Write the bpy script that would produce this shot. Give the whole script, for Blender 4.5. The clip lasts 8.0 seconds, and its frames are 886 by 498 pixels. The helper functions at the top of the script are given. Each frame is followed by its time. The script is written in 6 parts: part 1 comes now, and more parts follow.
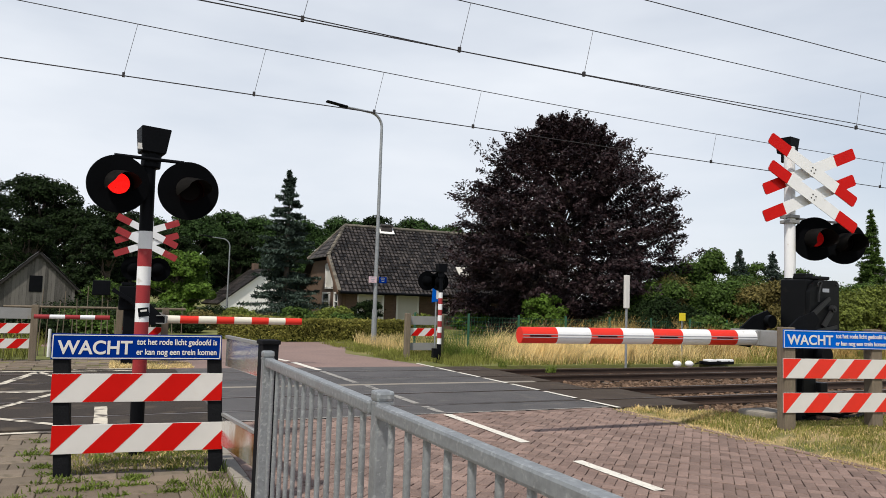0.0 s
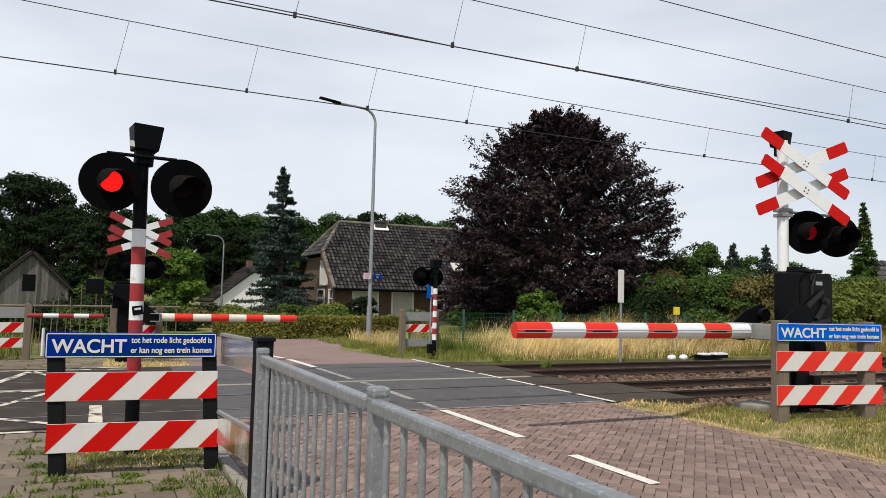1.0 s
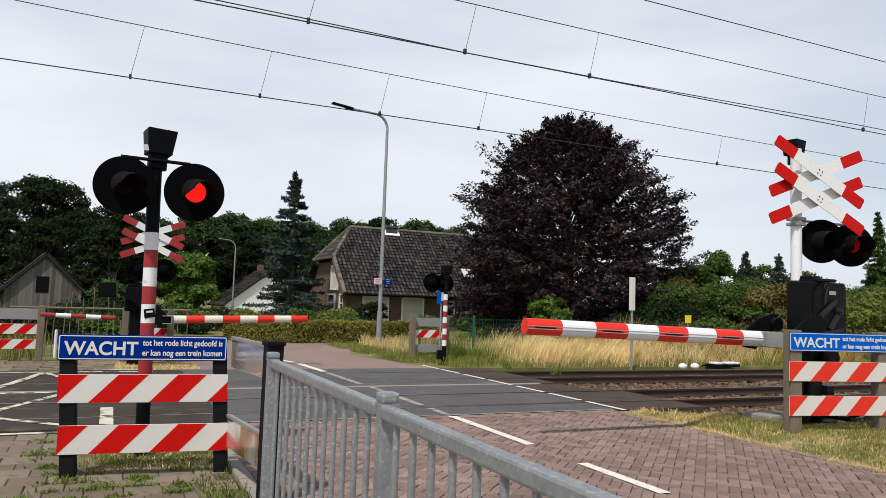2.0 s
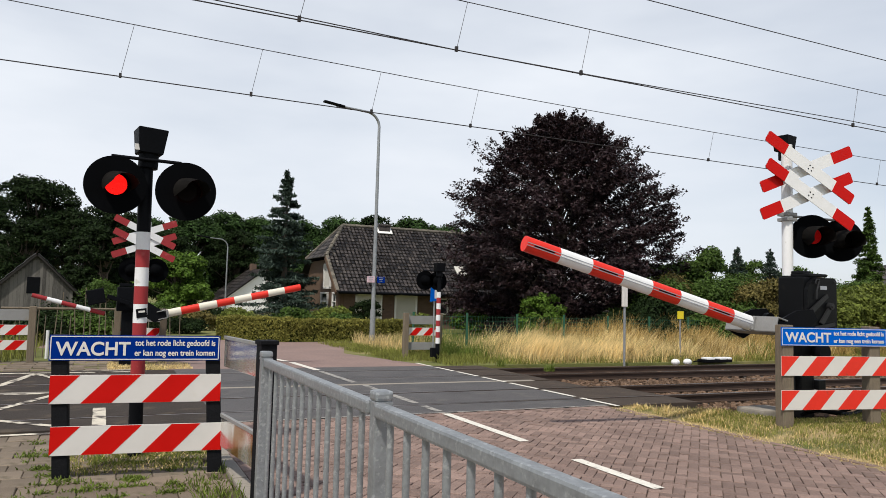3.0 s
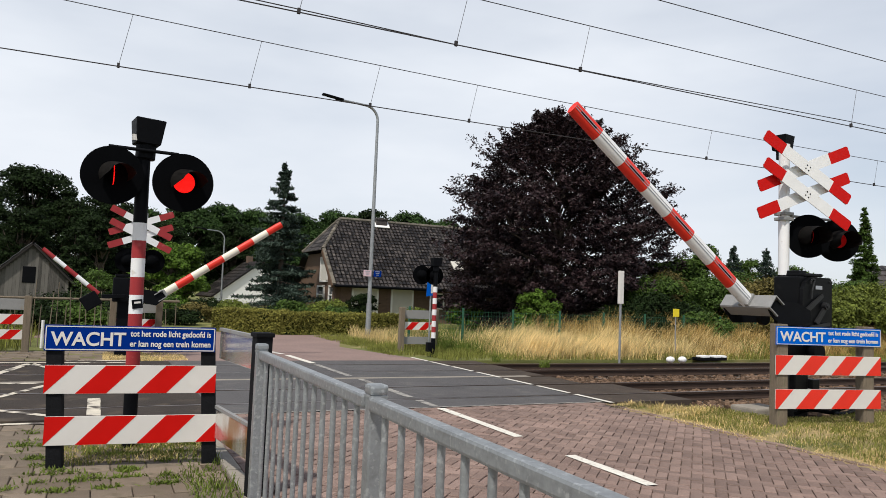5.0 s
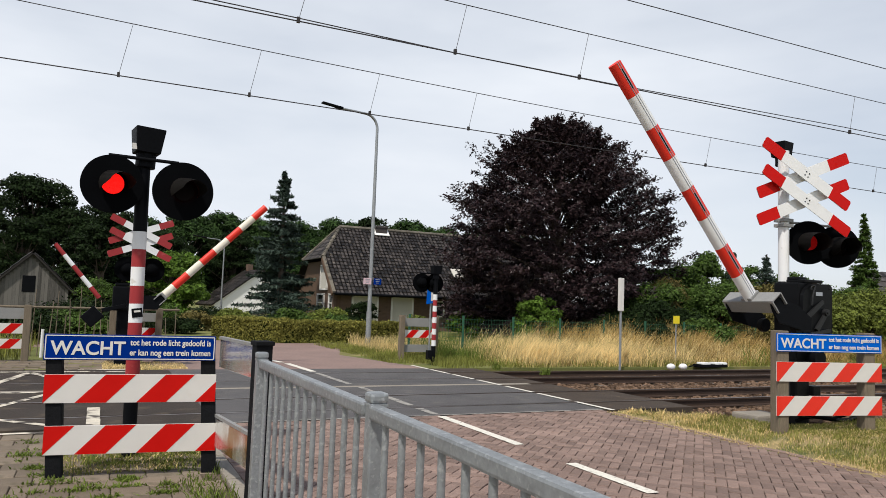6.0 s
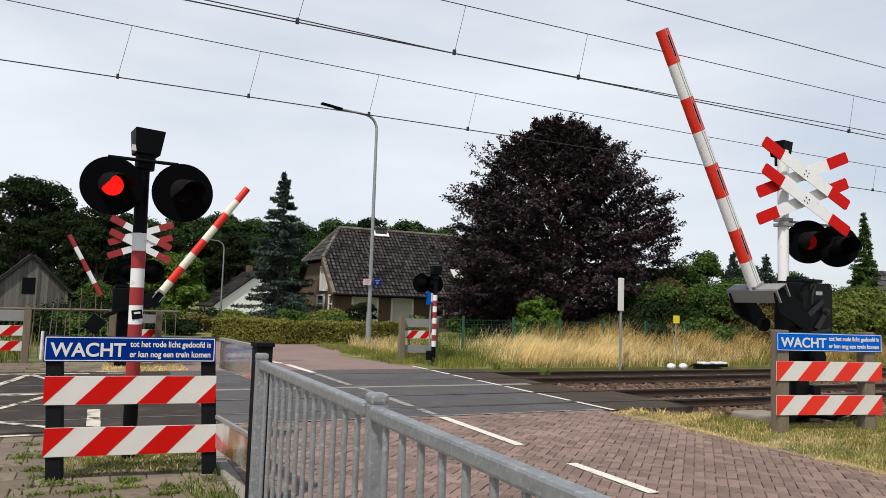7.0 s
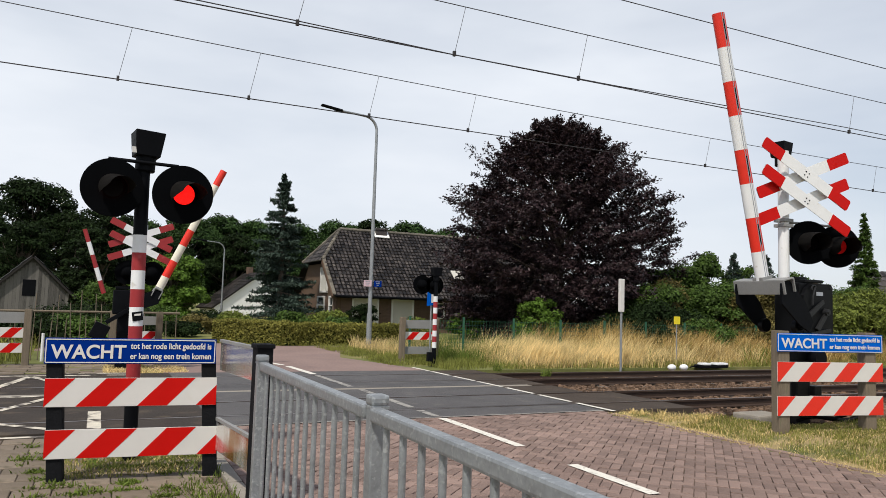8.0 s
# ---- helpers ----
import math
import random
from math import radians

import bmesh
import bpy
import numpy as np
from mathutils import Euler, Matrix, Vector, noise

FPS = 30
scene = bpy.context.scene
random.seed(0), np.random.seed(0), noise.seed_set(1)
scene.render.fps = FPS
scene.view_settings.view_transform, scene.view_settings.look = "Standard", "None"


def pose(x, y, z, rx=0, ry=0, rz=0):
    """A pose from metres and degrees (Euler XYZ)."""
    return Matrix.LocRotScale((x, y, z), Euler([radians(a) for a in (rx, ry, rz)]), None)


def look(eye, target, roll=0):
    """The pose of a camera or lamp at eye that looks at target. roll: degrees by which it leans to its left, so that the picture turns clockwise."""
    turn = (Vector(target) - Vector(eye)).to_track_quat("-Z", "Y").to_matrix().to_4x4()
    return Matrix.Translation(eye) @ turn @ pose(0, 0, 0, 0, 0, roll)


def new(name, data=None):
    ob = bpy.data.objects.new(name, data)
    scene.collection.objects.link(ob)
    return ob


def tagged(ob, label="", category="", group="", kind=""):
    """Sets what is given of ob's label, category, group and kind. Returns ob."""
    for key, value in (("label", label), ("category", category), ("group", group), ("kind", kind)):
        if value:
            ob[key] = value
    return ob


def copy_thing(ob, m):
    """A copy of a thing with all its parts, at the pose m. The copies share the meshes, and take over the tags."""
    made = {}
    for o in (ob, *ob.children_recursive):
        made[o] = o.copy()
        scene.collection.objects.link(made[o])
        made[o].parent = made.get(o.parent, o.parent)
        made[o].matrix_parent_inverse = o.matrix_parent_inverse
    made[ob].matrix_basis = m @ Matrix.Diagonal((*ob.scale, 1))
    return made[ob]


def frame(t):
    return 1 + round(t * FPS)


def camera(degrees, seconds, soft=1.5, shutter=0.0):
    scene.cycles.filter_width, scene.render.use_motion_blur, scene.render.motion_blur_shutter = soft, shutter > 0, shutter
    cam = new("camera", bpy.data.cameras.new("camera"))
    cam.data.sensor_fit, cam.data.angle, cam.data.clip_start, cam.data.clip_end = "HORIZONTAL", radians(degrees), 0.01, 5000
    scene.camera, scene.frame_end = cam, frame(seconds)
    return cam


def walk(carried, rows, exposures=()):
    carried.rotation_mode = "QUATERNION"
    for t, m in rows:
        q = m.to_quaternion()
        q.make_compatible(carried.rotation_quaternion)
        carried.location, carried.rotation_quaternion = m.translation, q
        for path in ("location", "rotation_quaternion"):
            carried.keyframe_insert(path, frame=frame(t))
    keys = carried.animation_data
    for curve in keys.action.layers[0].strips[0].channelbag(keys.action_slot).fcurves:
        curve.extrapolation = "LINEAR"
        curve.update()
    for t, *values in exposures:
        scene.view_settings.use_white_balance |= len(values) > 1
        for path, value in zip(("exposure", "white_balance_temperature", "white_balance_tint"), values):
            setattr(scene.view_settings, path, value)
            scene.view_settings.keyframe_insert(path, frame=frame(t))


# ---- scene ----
# Road axes: x runs along the railway, y along the road over the crossing, z up.
cam = camera(62.98, 8.0, soft=0.55)
EYE = (0.0, 0.0, 1.62)
TURNS = [(0.0, -25.05, 4.25, -1.82), (0.5, -25.113, 3.946, -1.708), (1.0, -25.457, 3.932, -1.385), (1.5, -24.472, 4.43, -2.122),
         (3.0, -25.184, 4.207, -1.526), (3.5, -25.12, 4.438, -2.048), (4.0, -24.792, 4.72, -2.066), (4.5, -25.462, 3.787, -2.292),
         (6.0, -25.475, 4.414, -2.072), (6.5, -25.518, 4.999, -1.808), (7.0, -25.477, 4.455, -1.869), (7.5, -25.3, 4.392, -1.7), (8.0, -25.444, 4.558, -1.773)]
walk(cam, [(t, pose(*EYE, 90 + pitch, roll, yaw)) for t, yaw, pitch, roll in TURNS])

# ---- light ----
SUN_ELEV, SUN_AZ = radians(57), radians(228)      # azimuth clockwise from +y
world = bpy.data.worlds.new("sky")
scene.world = world
world.use_nodes = True
wn, wl = world.node_tree.nodes, world.node_tree.links
wn.clear()
w_out, w_bg = wn.new("ShaderNodeOutputWorld"), wn.new("ShaderNodeBackground")
w_sky = wn.new("ShaderNodeTexSky")
w_sky.sky_type, w_sky.sun_disc, w_sky.sun_elevation, w_sky.sun_rotation = "NISHITA", False, SUN_ELEV, SUN_AZ
w_sky.air_density, w_sky.dust_density, w_sky.ozone_density = 1.0, 1.2, 1.5
w_tc, w_map, w_noise = wn.new("ShaderNodeTexCoord"), wn.new("ShaderNodeMapping"), wn.new("ShaderNodeTexNoise")
w_map.inputs["Scale"].default_value = (1.0, 1.0, 3.5)
w_noise.inputs["Scale"].default_value, w_noise.inputs["Detail"].default_value = 1.6, 5.0
w_ramp = wn.new("ShaderNodeMapRange")
for key, value in (("From Min", 0.3), ("From Max", 0.7), ("To Min", 0.55), ("To Max", 1.0)):
    w_ramp.inputs[key].default_value = value
w_mix = wn.new("ShaderNodeMix")
w_mix.data_type = "RGBA"
w_mix.inputs[7].default_value = (8.5, 8.95, 9.65, 1)      # thin high cloud
wl.new(w_tc.outputs["Generated"], w_map.inputs["Vector"])
wl.new(w_map.outputs["Vector"], w_noise.inputs["Vector"])
wl.new(w_noise.outputs["Fac"], w_ramp.inputs["Value"])
w_sep, w_high, w_mul = wn.new("ShaderNodeSeparateXYZ"), wn.new("ShaderNodeMapRange"), wn.new("ShaderNodeMath")
w_mul.operation = "MULTIPLY"
for key, value in (("From Min", 0.42), ("From Max", 0.85), ("To Min", 1.0), ("To Max", 0.1)):
    w_high.inputs[key].default_value = value
wl.new(w_tc.outputs["Generated"], w_sep.inputs["Vector"])
wl.new(w_sep.outputs["Z"], w_high.inputs["Value"])
wl.new(w_ramp.outputs["Result"], w_mul.inputs[0])
wl.new(w_high.outputs["Result"], w_mul.inputs[1])
wl.new(w_mul.outputs[0], w_mix.inputs[0])
wl.new(w_sky.outputs["Color"], w_mix.inputs[6])
wl.new(w_mix.outputs[2], w_bg.inputs["Color"])
w_bg.inputs["Strength"].default_value = 0.1
wl.new(w_bg.outputs["Background"], w_out.inputs["Surface"])
sun = new("sun", bpy.data.lights.new("sun", "SUN"))
sun.data.energy, sun.data.angle, sun.data.color = 4.0, radians(2.5), (1.0, 0.945, 0.85)
sun_from = Vector((math.sin(SUN_AZ) * math.cos(SUN_ELEV), math.cos(SUN_AZ) * math.cos(SUN_ELEV), math.sin(SUN_ELEV)))
sun.matrix_basis = look(sun_from * 60, (0, 0, 0))
scene.view_settings.exposure = 0.0


# ---- materials ----
def surface(name, base, rough=0.7, metal=0.0, vary=0.25, scale=6.0, fine=60.0, bump=0.2, spots=None, spot_scale=3.0, spot_at=0.62,
            island=0.0, per_object=0.0, see_through=0.0, emit=0.0, stretch=(1, 1, 1), coat=0.0, spec=0.4):
    m = bpy.data.materials.new(name)
    m.use_nodes = True
    n, l = m.node_tree.nodes, m.node_tree.links
    b, out = n["Principled BSDF"], n["Material Output"]
    tc, mp = n.new("ShaderNodeTexCoord"), n.new("ShaderNodeMapping")
    mp.inputs["Scale"].default_value = stretch
    l.new(tc.outputs["Object"], mp.inputs["Vector"])

    def grain(s, detail):
        t = n.new("ShaderNodeTexNoise")
        t.inputs["Scale"].default_value, t.inputs["Detail"].default_value = s, detail
        l.new(mp.outputs["Vector"], t.inputs["Vector"])
        return t

    big, small = grain(scale, 4.0), grain(fine, 3.0)
    add = n.new("ShaderNodeMath")
    add.operation = "ADD"
    l.new(big.outputs["Fac"], add.inputs[0])
    l.new(small.outputs["Fac"], add.inputs[1])
    value = add.outputs[0]
    extra = 1.0
    for source, k in (("island", island), ("object", per_object)):
        if k:
            node = n.new("ShaderNodeNewGeometry") if source == "island" else n.new("ShaderNodeObjectInfo")
            mul = n.new("ShaderNodeMath")
            mul.operation = "MULTIPLY_ADD"
            l.new(node.outputs["Random Per Island" if source == "island" else "Random"], mul.inputs[0])
            mul.inputs[1].default_value = k
            l.new(value, mul.inputs[2])
            value = mul.outputs[0]
            extra += k / 2
    rng = n.new("ShaderNodeMapRange")
    for key, v in (("From Min", extra - 0.45), ("From Max", extra + 0.45), ("To Min", 1 - vary), ("To Max", 1 + vary)):
        rng.inputs[key].default_value = v
    l.new(value, rng.inputs["Value"])
    col = n.new("ShaderNodeMix")
    col.data_type, col.blend_type = "RGBA", "MULTIPLY"
    col.inputs[0].default_value = 1.0
    col.inputs[6].default_value = (*base, 1)
    l.new(rng.outputs["Result"], col.inputs[7])
    colour = col.outputs[2]
    if spots:
        sp = grain(spot_scale, 6.0)
        sr = n.new("ShaderNodeMapRange")
        sr.inputs["From Min"].default_value, sr.inputs["From Max"].default_value = spot_at, spot_at + 0.12
        l.new(sp.outputs["Fac"], sr.inputs["Value"])
        sm = n.new("ShaderNodeMix")
        sm.data_type = "RGBA"
        l.new(sr.outputs["Result"], sm.inputs[0])
        l.new(colour, sm.inputs[6])
        sm.inputs[7].default_value = (*spots, 1)
        colour = sm.outputs[2]
    l.new(colour, b.inputs["Base Color"])
    rr = n.new("ShaderNodeMapRange")
    rr.inputs["To Min"].default_value, rr.inputs["To Max"].default_value = max(0.02, rough - 0.1), min(1.0, rough + 0.1)
    l.new(big.outputs["Fac"], rr.inputs["Value"])
    l.new(rr.outputs["Result"], b.inputs["Roughness"])
    b.inputs["Metallic"].default_value = metal
    b.inputs["Coat Weight"].default_value = coat
    b.inputs["Specular IOR Level"].default_value = spec
    if bump:
        bp = n.new("ShaderNodeBump")
        bp.inputs["Strength"].default_value, bp.inputs["Distance"].default_value = bump, 0.01
        l.new(small.outputs["Fac"], bp.inputs["Height"])
        l.new(bp.outputs["Normal"], b.inputs["Normal"])
    if emit:
        l.new(colour, b.inputs["Emission Color"])
        b.inputs["Emission Strength"].default_value = emit
    if see_through:
        tr, mx = n.new("ShaderNodeBsdfTranslucent"), n.new("ShaderNodeMixShader")
        mx.inputs[0].default_value = see_through
        l.new(colour, tr.inputs["Color"])
        l.new(b.outputs["BSDF"], mx.inputs[1])
        l.new(tr.outputs["BSDF"], mx.inputs[2])
        l.new(mx.outputs["Shader"], out.inputs["Surface"])
    return m


M_ASPHALT = surface("asphalt", (0.09, 0.086, 0.087), 0.75, vary=0.35, scale=1.4, fine=220, bump=0.5, spots=(0.12, 0.113, 0.107), spot_scale=2.2, spot_at=0.58, spec=0.2)
M_PATH = surface("path_asphalt", (0.048, 0.04, 0.035), 0.85, vary=0.4, scale=1.5, fine=180, bump=0.5, spots=(0.085, 0.068, 0.052), spot_scale=2.5, spot_at=0.56, spec=0.12)
M_DECK = surface("deck_panel", (0.06, 0.047, 0.038), 0.85, vary=0.35, scale=2, fine=120, bump=0.4, spots=(0.12, 0.09, 0.06), spot_scale=4, spec=0.15)
M_BRICK = surface("road_brick", (0.215, 0.15, 0.126), 0.78, vary=0.42, scale=1.2, fine=60, bump=0.8, island=0.5, per_object=0.5, spots=(0.16, 0.11, 0.093), spot_scale=0.9, spot_at=0.57, spec=0.25)
M_JOINT = surface("joint_sand", (0.1, 0.078, 0.06), 0.95, vary=0.5, scale=3, fine=60, bump=0.4, spots=(0.2, 0.165, 0.12), spot_scale=14, spot_at=0.62, spec=0.1)
M_FARBRICK = surface("far_brick", (0.22, 0.15, 0.13), 0.8, vary=0.3, scale=0.8, fine=14, bump=0.2, spots=(0.15, 0.11, 0.1), spot_scale=0.7)
M_TILE = surface("paving_tile", (0.19, 0.152, 0.115), 0.85, vary=0.35, scale=3, fine=140, bump=0.4, per_object=0.6, spots=(0.12, 0.1, 0.07), spot_scale=5, spot_at=0.55, island=0.6, spec=0.2)
M_EARTH = surface("earth", (0.3, 0.235, 0.12), 0.95, vary=0.4, scale=2, fine=40, bump=0.6, spots=(0.1, 0.11, 0.045), spot_scale=1.2, spot_at=0.5, spec=0.05)
M_LAWN = surface("lawn", (0.13, 0.14, 0.05), 0.95, vary=0.4, scale=0.7, fine=30, bump=0.6, spots=(0.26, 0.22, 0.1), spot_scale=0.5, spot_at=0.52, spec=0.05)
M_LINE = surface("road_paint", (0.66, 0.63, 0.56), 0.7, vary=0.15, scale=8, fine=90, bump=0.2, spots=(0.36, 0.32, 0.28), spot_scale=16, spot_at=0.57)
M_WORN = surface("worn_paint", (0.3, 0.285, 0.26), 0.75, vary=0.3, scale=6, fine=90, bump=0.2, spots=(0.11, 0.105, 0.1), spot_scale=9, spot_at=0.5)
M_CHIPPED = surface("chipped_paint", (0.56, 0.51, 0.42), 0.75, vary=0.25, scale=8, fine=90, bump=0.3, spots=(0.07, 0.057, 0.048), spot_scale=5, spot_at=0.48)
M_RAILSIDE = surface("rusty_rail", (0.05, 0.031, 0.023), 0.7, 0.3, vary=0.3, scale=4, fine=60, bump=0.2)
M_RAILTOP = surface("polished_rail", (0.2, 0.165, 0.15), 0.35, 0.9, vary=0.1, scale=3, fine=50, bump=0.02)
M_BALLAST = surface("ballast", (0.135, 0.088, 0.06), 0.95, vary=0.6, scale=8, fine=60, bump=0.5, island=0.9, spec=0.1)
M_SLEEPER = surface("sleeper", (0.14, 0.115, 0.095), 0.9, vary=0.3, scale=5, fine=60, bump=0.4)
M_WHITE = surface("white_reflective", (0.62, 0.6, 0.57), 0.4, vary=0.05, scale=7, fine=300, bump=0.03, spots=(0.6, 0.57, 0.52), spot_scale=5, spot_at=0.66)
M_RED = surface("red_reflective", (0.5, 0.006, 0.004), 0.4, vary=0.08, scale=7, fine=300, bump=0.03, spots=(0.38, 0.012, 0.01), spot_scale=5, spot_at=0.66, spec=0.12)
M_FADED = surface("faded_red", (0.3, 0.032, 0.036), 0.5, vary=0.15, scale=9, fine=120, bump=0.05, spots=(0.38, 0.08, 0.075), spot_scale=6, spot_at=0.62, spec=0.2)
M_ORANGE = surface("boom_red", (0.672, 0.025, 0.011), 0.45, vary=0.1, scale=6, fine=100, bump=0.04, spots=(0.4, 0.05, 0.03), spot_scale=8, spot_at=0.64)
M_BOOMWHITE = surface("boom_white", (0.73, 0.735, 0.74), 0.45, vary=0.07, scale=6, fine=100, bump=0.04, spots=(0.5, 0.47, 0.42), spot_scale=9, spot_at=0.66)
M_CREAM = surface("yellowed_white", (0.7, 0.65, 0.54), 0.5, vary=0.08, scale=6, fine=100, bump=0.04)
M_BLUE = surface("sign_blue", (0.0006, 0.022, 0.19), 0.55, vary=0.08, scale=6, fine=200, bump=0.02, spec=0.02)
# Lit copy of the sign blue, with the sun's brightness in its colour.
M_BLUELIT = surface("sunlit_sign_blue", (0.0006, 0.1, 0.5), 0.55, vary=0.08, scale=6, fine=200, bump=0.02, spec=0.03)
M_BLACK = surface("black_plastic", (0.005, 0.0055, 0.007), 0.5, vary=0.3, scale=6, fine=80, bump=0.1, spec=0.05)
M_BLACKMAT = surface("matt_black", (0.0025, 0.0028, 0.0035), 0.9, vary=0.3, scale=6, fine=80, bump=0.1, spec=0.03)
M_CABINET = surface("black_enamel", (0.0032, 0.0035, 0.0042), 0.45, vary=0.4, scale=5, fine=70, bump=0.12, spots=(0.009, 0.0085, 0.008), spot_scale=6, spot_at=0.62, spec=0.14)
# Hood black lightened towards brown-grey to carry the sunlight on its outside.
M_HOOD = surface("sunlit_black", (0.016, 0.0145, 0.0135), 0.8, vary=0.3, scale=8, fine=80, bump=0.1, spec=0.12)
M_GALV = surface("galvanised_steel", (0.28, 0.295, 0.305), 0.46, 0.5, vary=0.25, scale=9, fine=50, bump=0.08, spots=(0.42, 0.435, 0.445), spot_scale=38, spot_at=0.57)
M_GREY = surface("grey_paint", (0.25, 0.25, 0.245), 0.55, 0.2, vary=0.15, scale=6, fine=60, bump=0.1, spots=(0.25, 0.22, 0.18), spot_scale=7)
M_GREYDARK = surface("dark_steel", (0.02, 0.0205, 0.022), 0.45, 0.4, vary=0.3, scale=8, fine=70, bump=0.1)
M_DARKPOST = surface("dark_recycled_plastic", (0.009, 0.0095, 0.011), 0.75, vary=0.4, scale=5, fine=60, bump=0.4, spec=0.08)
M_OLDWOOD = surface("weathered_post", (0.16, 0.128, 0.092), 0.9, vary=0.35, scale=3, fine=30, bump=0.6, stretch=(8, 8, 1), spots=(0.12, 0.12, 0.07), spot_scale=4)
M_RUSTBACK = surface("stained_aluminium", (0.72, 0.7, 0.67), 0.2, 0.75, vary=0.2, scale=3.5, fine=40, bump=0.04, stretch=(1, 1, 0.3), spots=(0.36, 0.19, 0.07), spot_scale=3.2, spot_at=0.5)
M_CONCRETE = surface("concrete", (0.24, 0.215, 0.18), 0.9, vary=0.25, scale=4, fine=60, bump=0.4, spots=(0.15, 0.13, 0.1), spot_scale=5)
M_WIRE = surface("overhead_wire", (0.05, 0.045, 0.045), 0.55, 0.6, vary=0.1, bump=0.0)
M_ROOF = surface("roof_tile", (0.034, 0.029, 0.027), 0.45, vary=0.75, scale=1.5, fine=14, bump=0.3, island=1.2, per_object=0.8, spots=(0.15, 0.13, 0.105), spot_scale=5, spot_at=0.62, spec=0.4)
M_ROOFUNDER = surface("roof_underlay", (0.018, 0.015, 0.014), 0.9, vary=0.2)
M_RIDGE = surface("pale_ridge_tile", (0.13, 0.115, 0.092), 0.8, vary=0.5, scale=2, fine=20, bump=0.3, island=0.8, spots=(0.06, 0.052, 0.042), spot_scale=4)
M_HOUSEBRICK = surface("house_brick", (0.12, 0.078, 0.057), 0.85, vary=0.35, scale=3, fine=30, bump=0.3, stretch=(1, 1, 3))
M_BOARDING = surface("weathered_boarding", (0.09, 0.084, 0.077), 0.9, vary=0.55, scale=2, fine=14, bump=0.4, stretch=(7, 7, 0.6), island=0.5, per_object=0.9)
M_BROWNWOOD = surface("brown_boarding", (0.1, 0.06, 0.038), 0.8, vary=0.3, scale=2, fine=20, bump=0.3, stretch=(6, 6, 0.6))
M_FRAME = surface("white_frame_paint", (0.76, 0.75, 0.72), 0.5, vary=0.06, scale=4, fine=50, bump=0.05)
M_STUCCO = surface("white_stucco", (0.78, 0.77, 0.75), 0.85, vary=0.08, scale=1, fine=40, bump=0.2)
M_GLASS = surface("window_glass", (0.03, 0.035, 0.04), 0.06, vary=0.1, scale=1, fine=4, bump=0.0)
M_BLIND = surface("roller_blind", (0.55, 0.53, 0.48), 0.7, vary=0.08, scale=2, fine=40, bump=0.1)
M_BARK = surface("bark", (0.09, 0.07, 0.055), 0.95, vary=0.4, scale=4, fine=30, bump=0.8)
M_BEECH = surface("copper_leaf", (0.029, 0.017, 0.0185), 0.45, vary=0.65, scale=0.5, fine=6, bump=0, island=0.9, see_through=0.08, spec=0.22)
M_LEAF = surface("green_leaf", (0.058, 0.1, 0.02), 0.6, vary=0.55, scale=0.4, fine=5, bump=0, island=0.9, see_through=0.2, spec=0.12)
# Leaf green darkened to carry the shade of the left wood and conifers.
M_LEAFSHADED = surface("shade_darkened_leaf", (0.0135, 0.024, 0.0078), 0.6, vary=0.6, scale=0.3, fine=4, bump=0, island=0.9, see_through=0.15, spec=0.06)
M_LEAFLIGHT = surface("light_leaf", (0.14, 0.17, 0.034), 0.6, vary=0.5, scale=0.5, fine=5, bump=0, island=0.9, see_through=0.25, spec=0.12)
M_LEAFBRIGHT = surface("bright_green_leaf", (0.085, 0.15, 0.022), 0.6, vary=0.5, scale=0.5, fine=5, bump=0, island=0.9, see_through=0.25, spec=0.12)
M_LEAFWOOD = surface("woodland_leaf", (0.03, 0.058, 0.016), 0.6, vary=0.6, scale=0.3, fine=4, bump=0, island=0.9, see_through=0.15, spec=0.08)
M_HEDGE = surface("hedge_leaf", (0.21, 0.2, 0.048), 0.6, vary=0.5, scale=1, fine=8, bump=0, island=0.9, see_through=0.25, spec=0.1)
M_BROWNLEAF = surface("brownish_leaf", (0.15, 0.125, 0.042), 0.65, vary=0.5, scale=0.5, fine=5, bump=0, island=0.9, see_through=0.25, spec=0.1)
M_NEEDLE = surface("blue_needle", (0.045, 0.066, 0.052), 0.65, vary=0.6, scale=0.8, fine=8, bump=0, island=0.9, see_through=0.08, spec=0.08)
M_DRYGRASS = surface("dry_grass", (0.36, 0.245, 0.085), 0.8, vary=0.65, scale=0.5, fine=4, bump=0, island=0.9, see_through=0.3, spec=0.1)
M_STRAW = surface("pale_straw", (0.68, 0.53, 0.255), 0.75, vary=0.5, scale=0.7, fine=5, bump=0, island=0.9, see_through=0.3, spec=0.12)
M_GRASS = surface("green_grass", (0.225, 0.235, 0.06), 0.8, vary=0.5, scale=0.6, fine=4, bump=0, island=0.9, see_through=0.35, spec=0.1)
M_WEED = surface("weed_leaf", (0.13, 0.175, 0.035), 0.7, vary=0.45, scale=2, fine=20, bump=0, island=0.9, see_through=0.3, spec=0.1)
M_REDLIT = surface("lit_red_lens", (0.75, 0.008, 0.006), 0.4, vary=0.8, scale=45, fine=95, bump=0.3, emit=1.35, spec=0.1)
M_REDDIM = surface("lit_red_lens_off_beam", (0.3, 0.004, 0.004), 0.4, vary=0.3, scale=30, fine=90, bump=0.3, emit=0.3, spec=0.1)
# Unlit lens face; the shade under the hood is put into its colour.
M_REDOFF = surface("shade_dark_red_lens", (0.003, 0.0012, 0.0012), 0.5, vary=0.2, scale=40, fine=150, bump=0.3, spec=0.06)
M_YELLOW = surface("yellow_plate", (0.75, 0.6, 0.02), 0.5, vary=0.08)
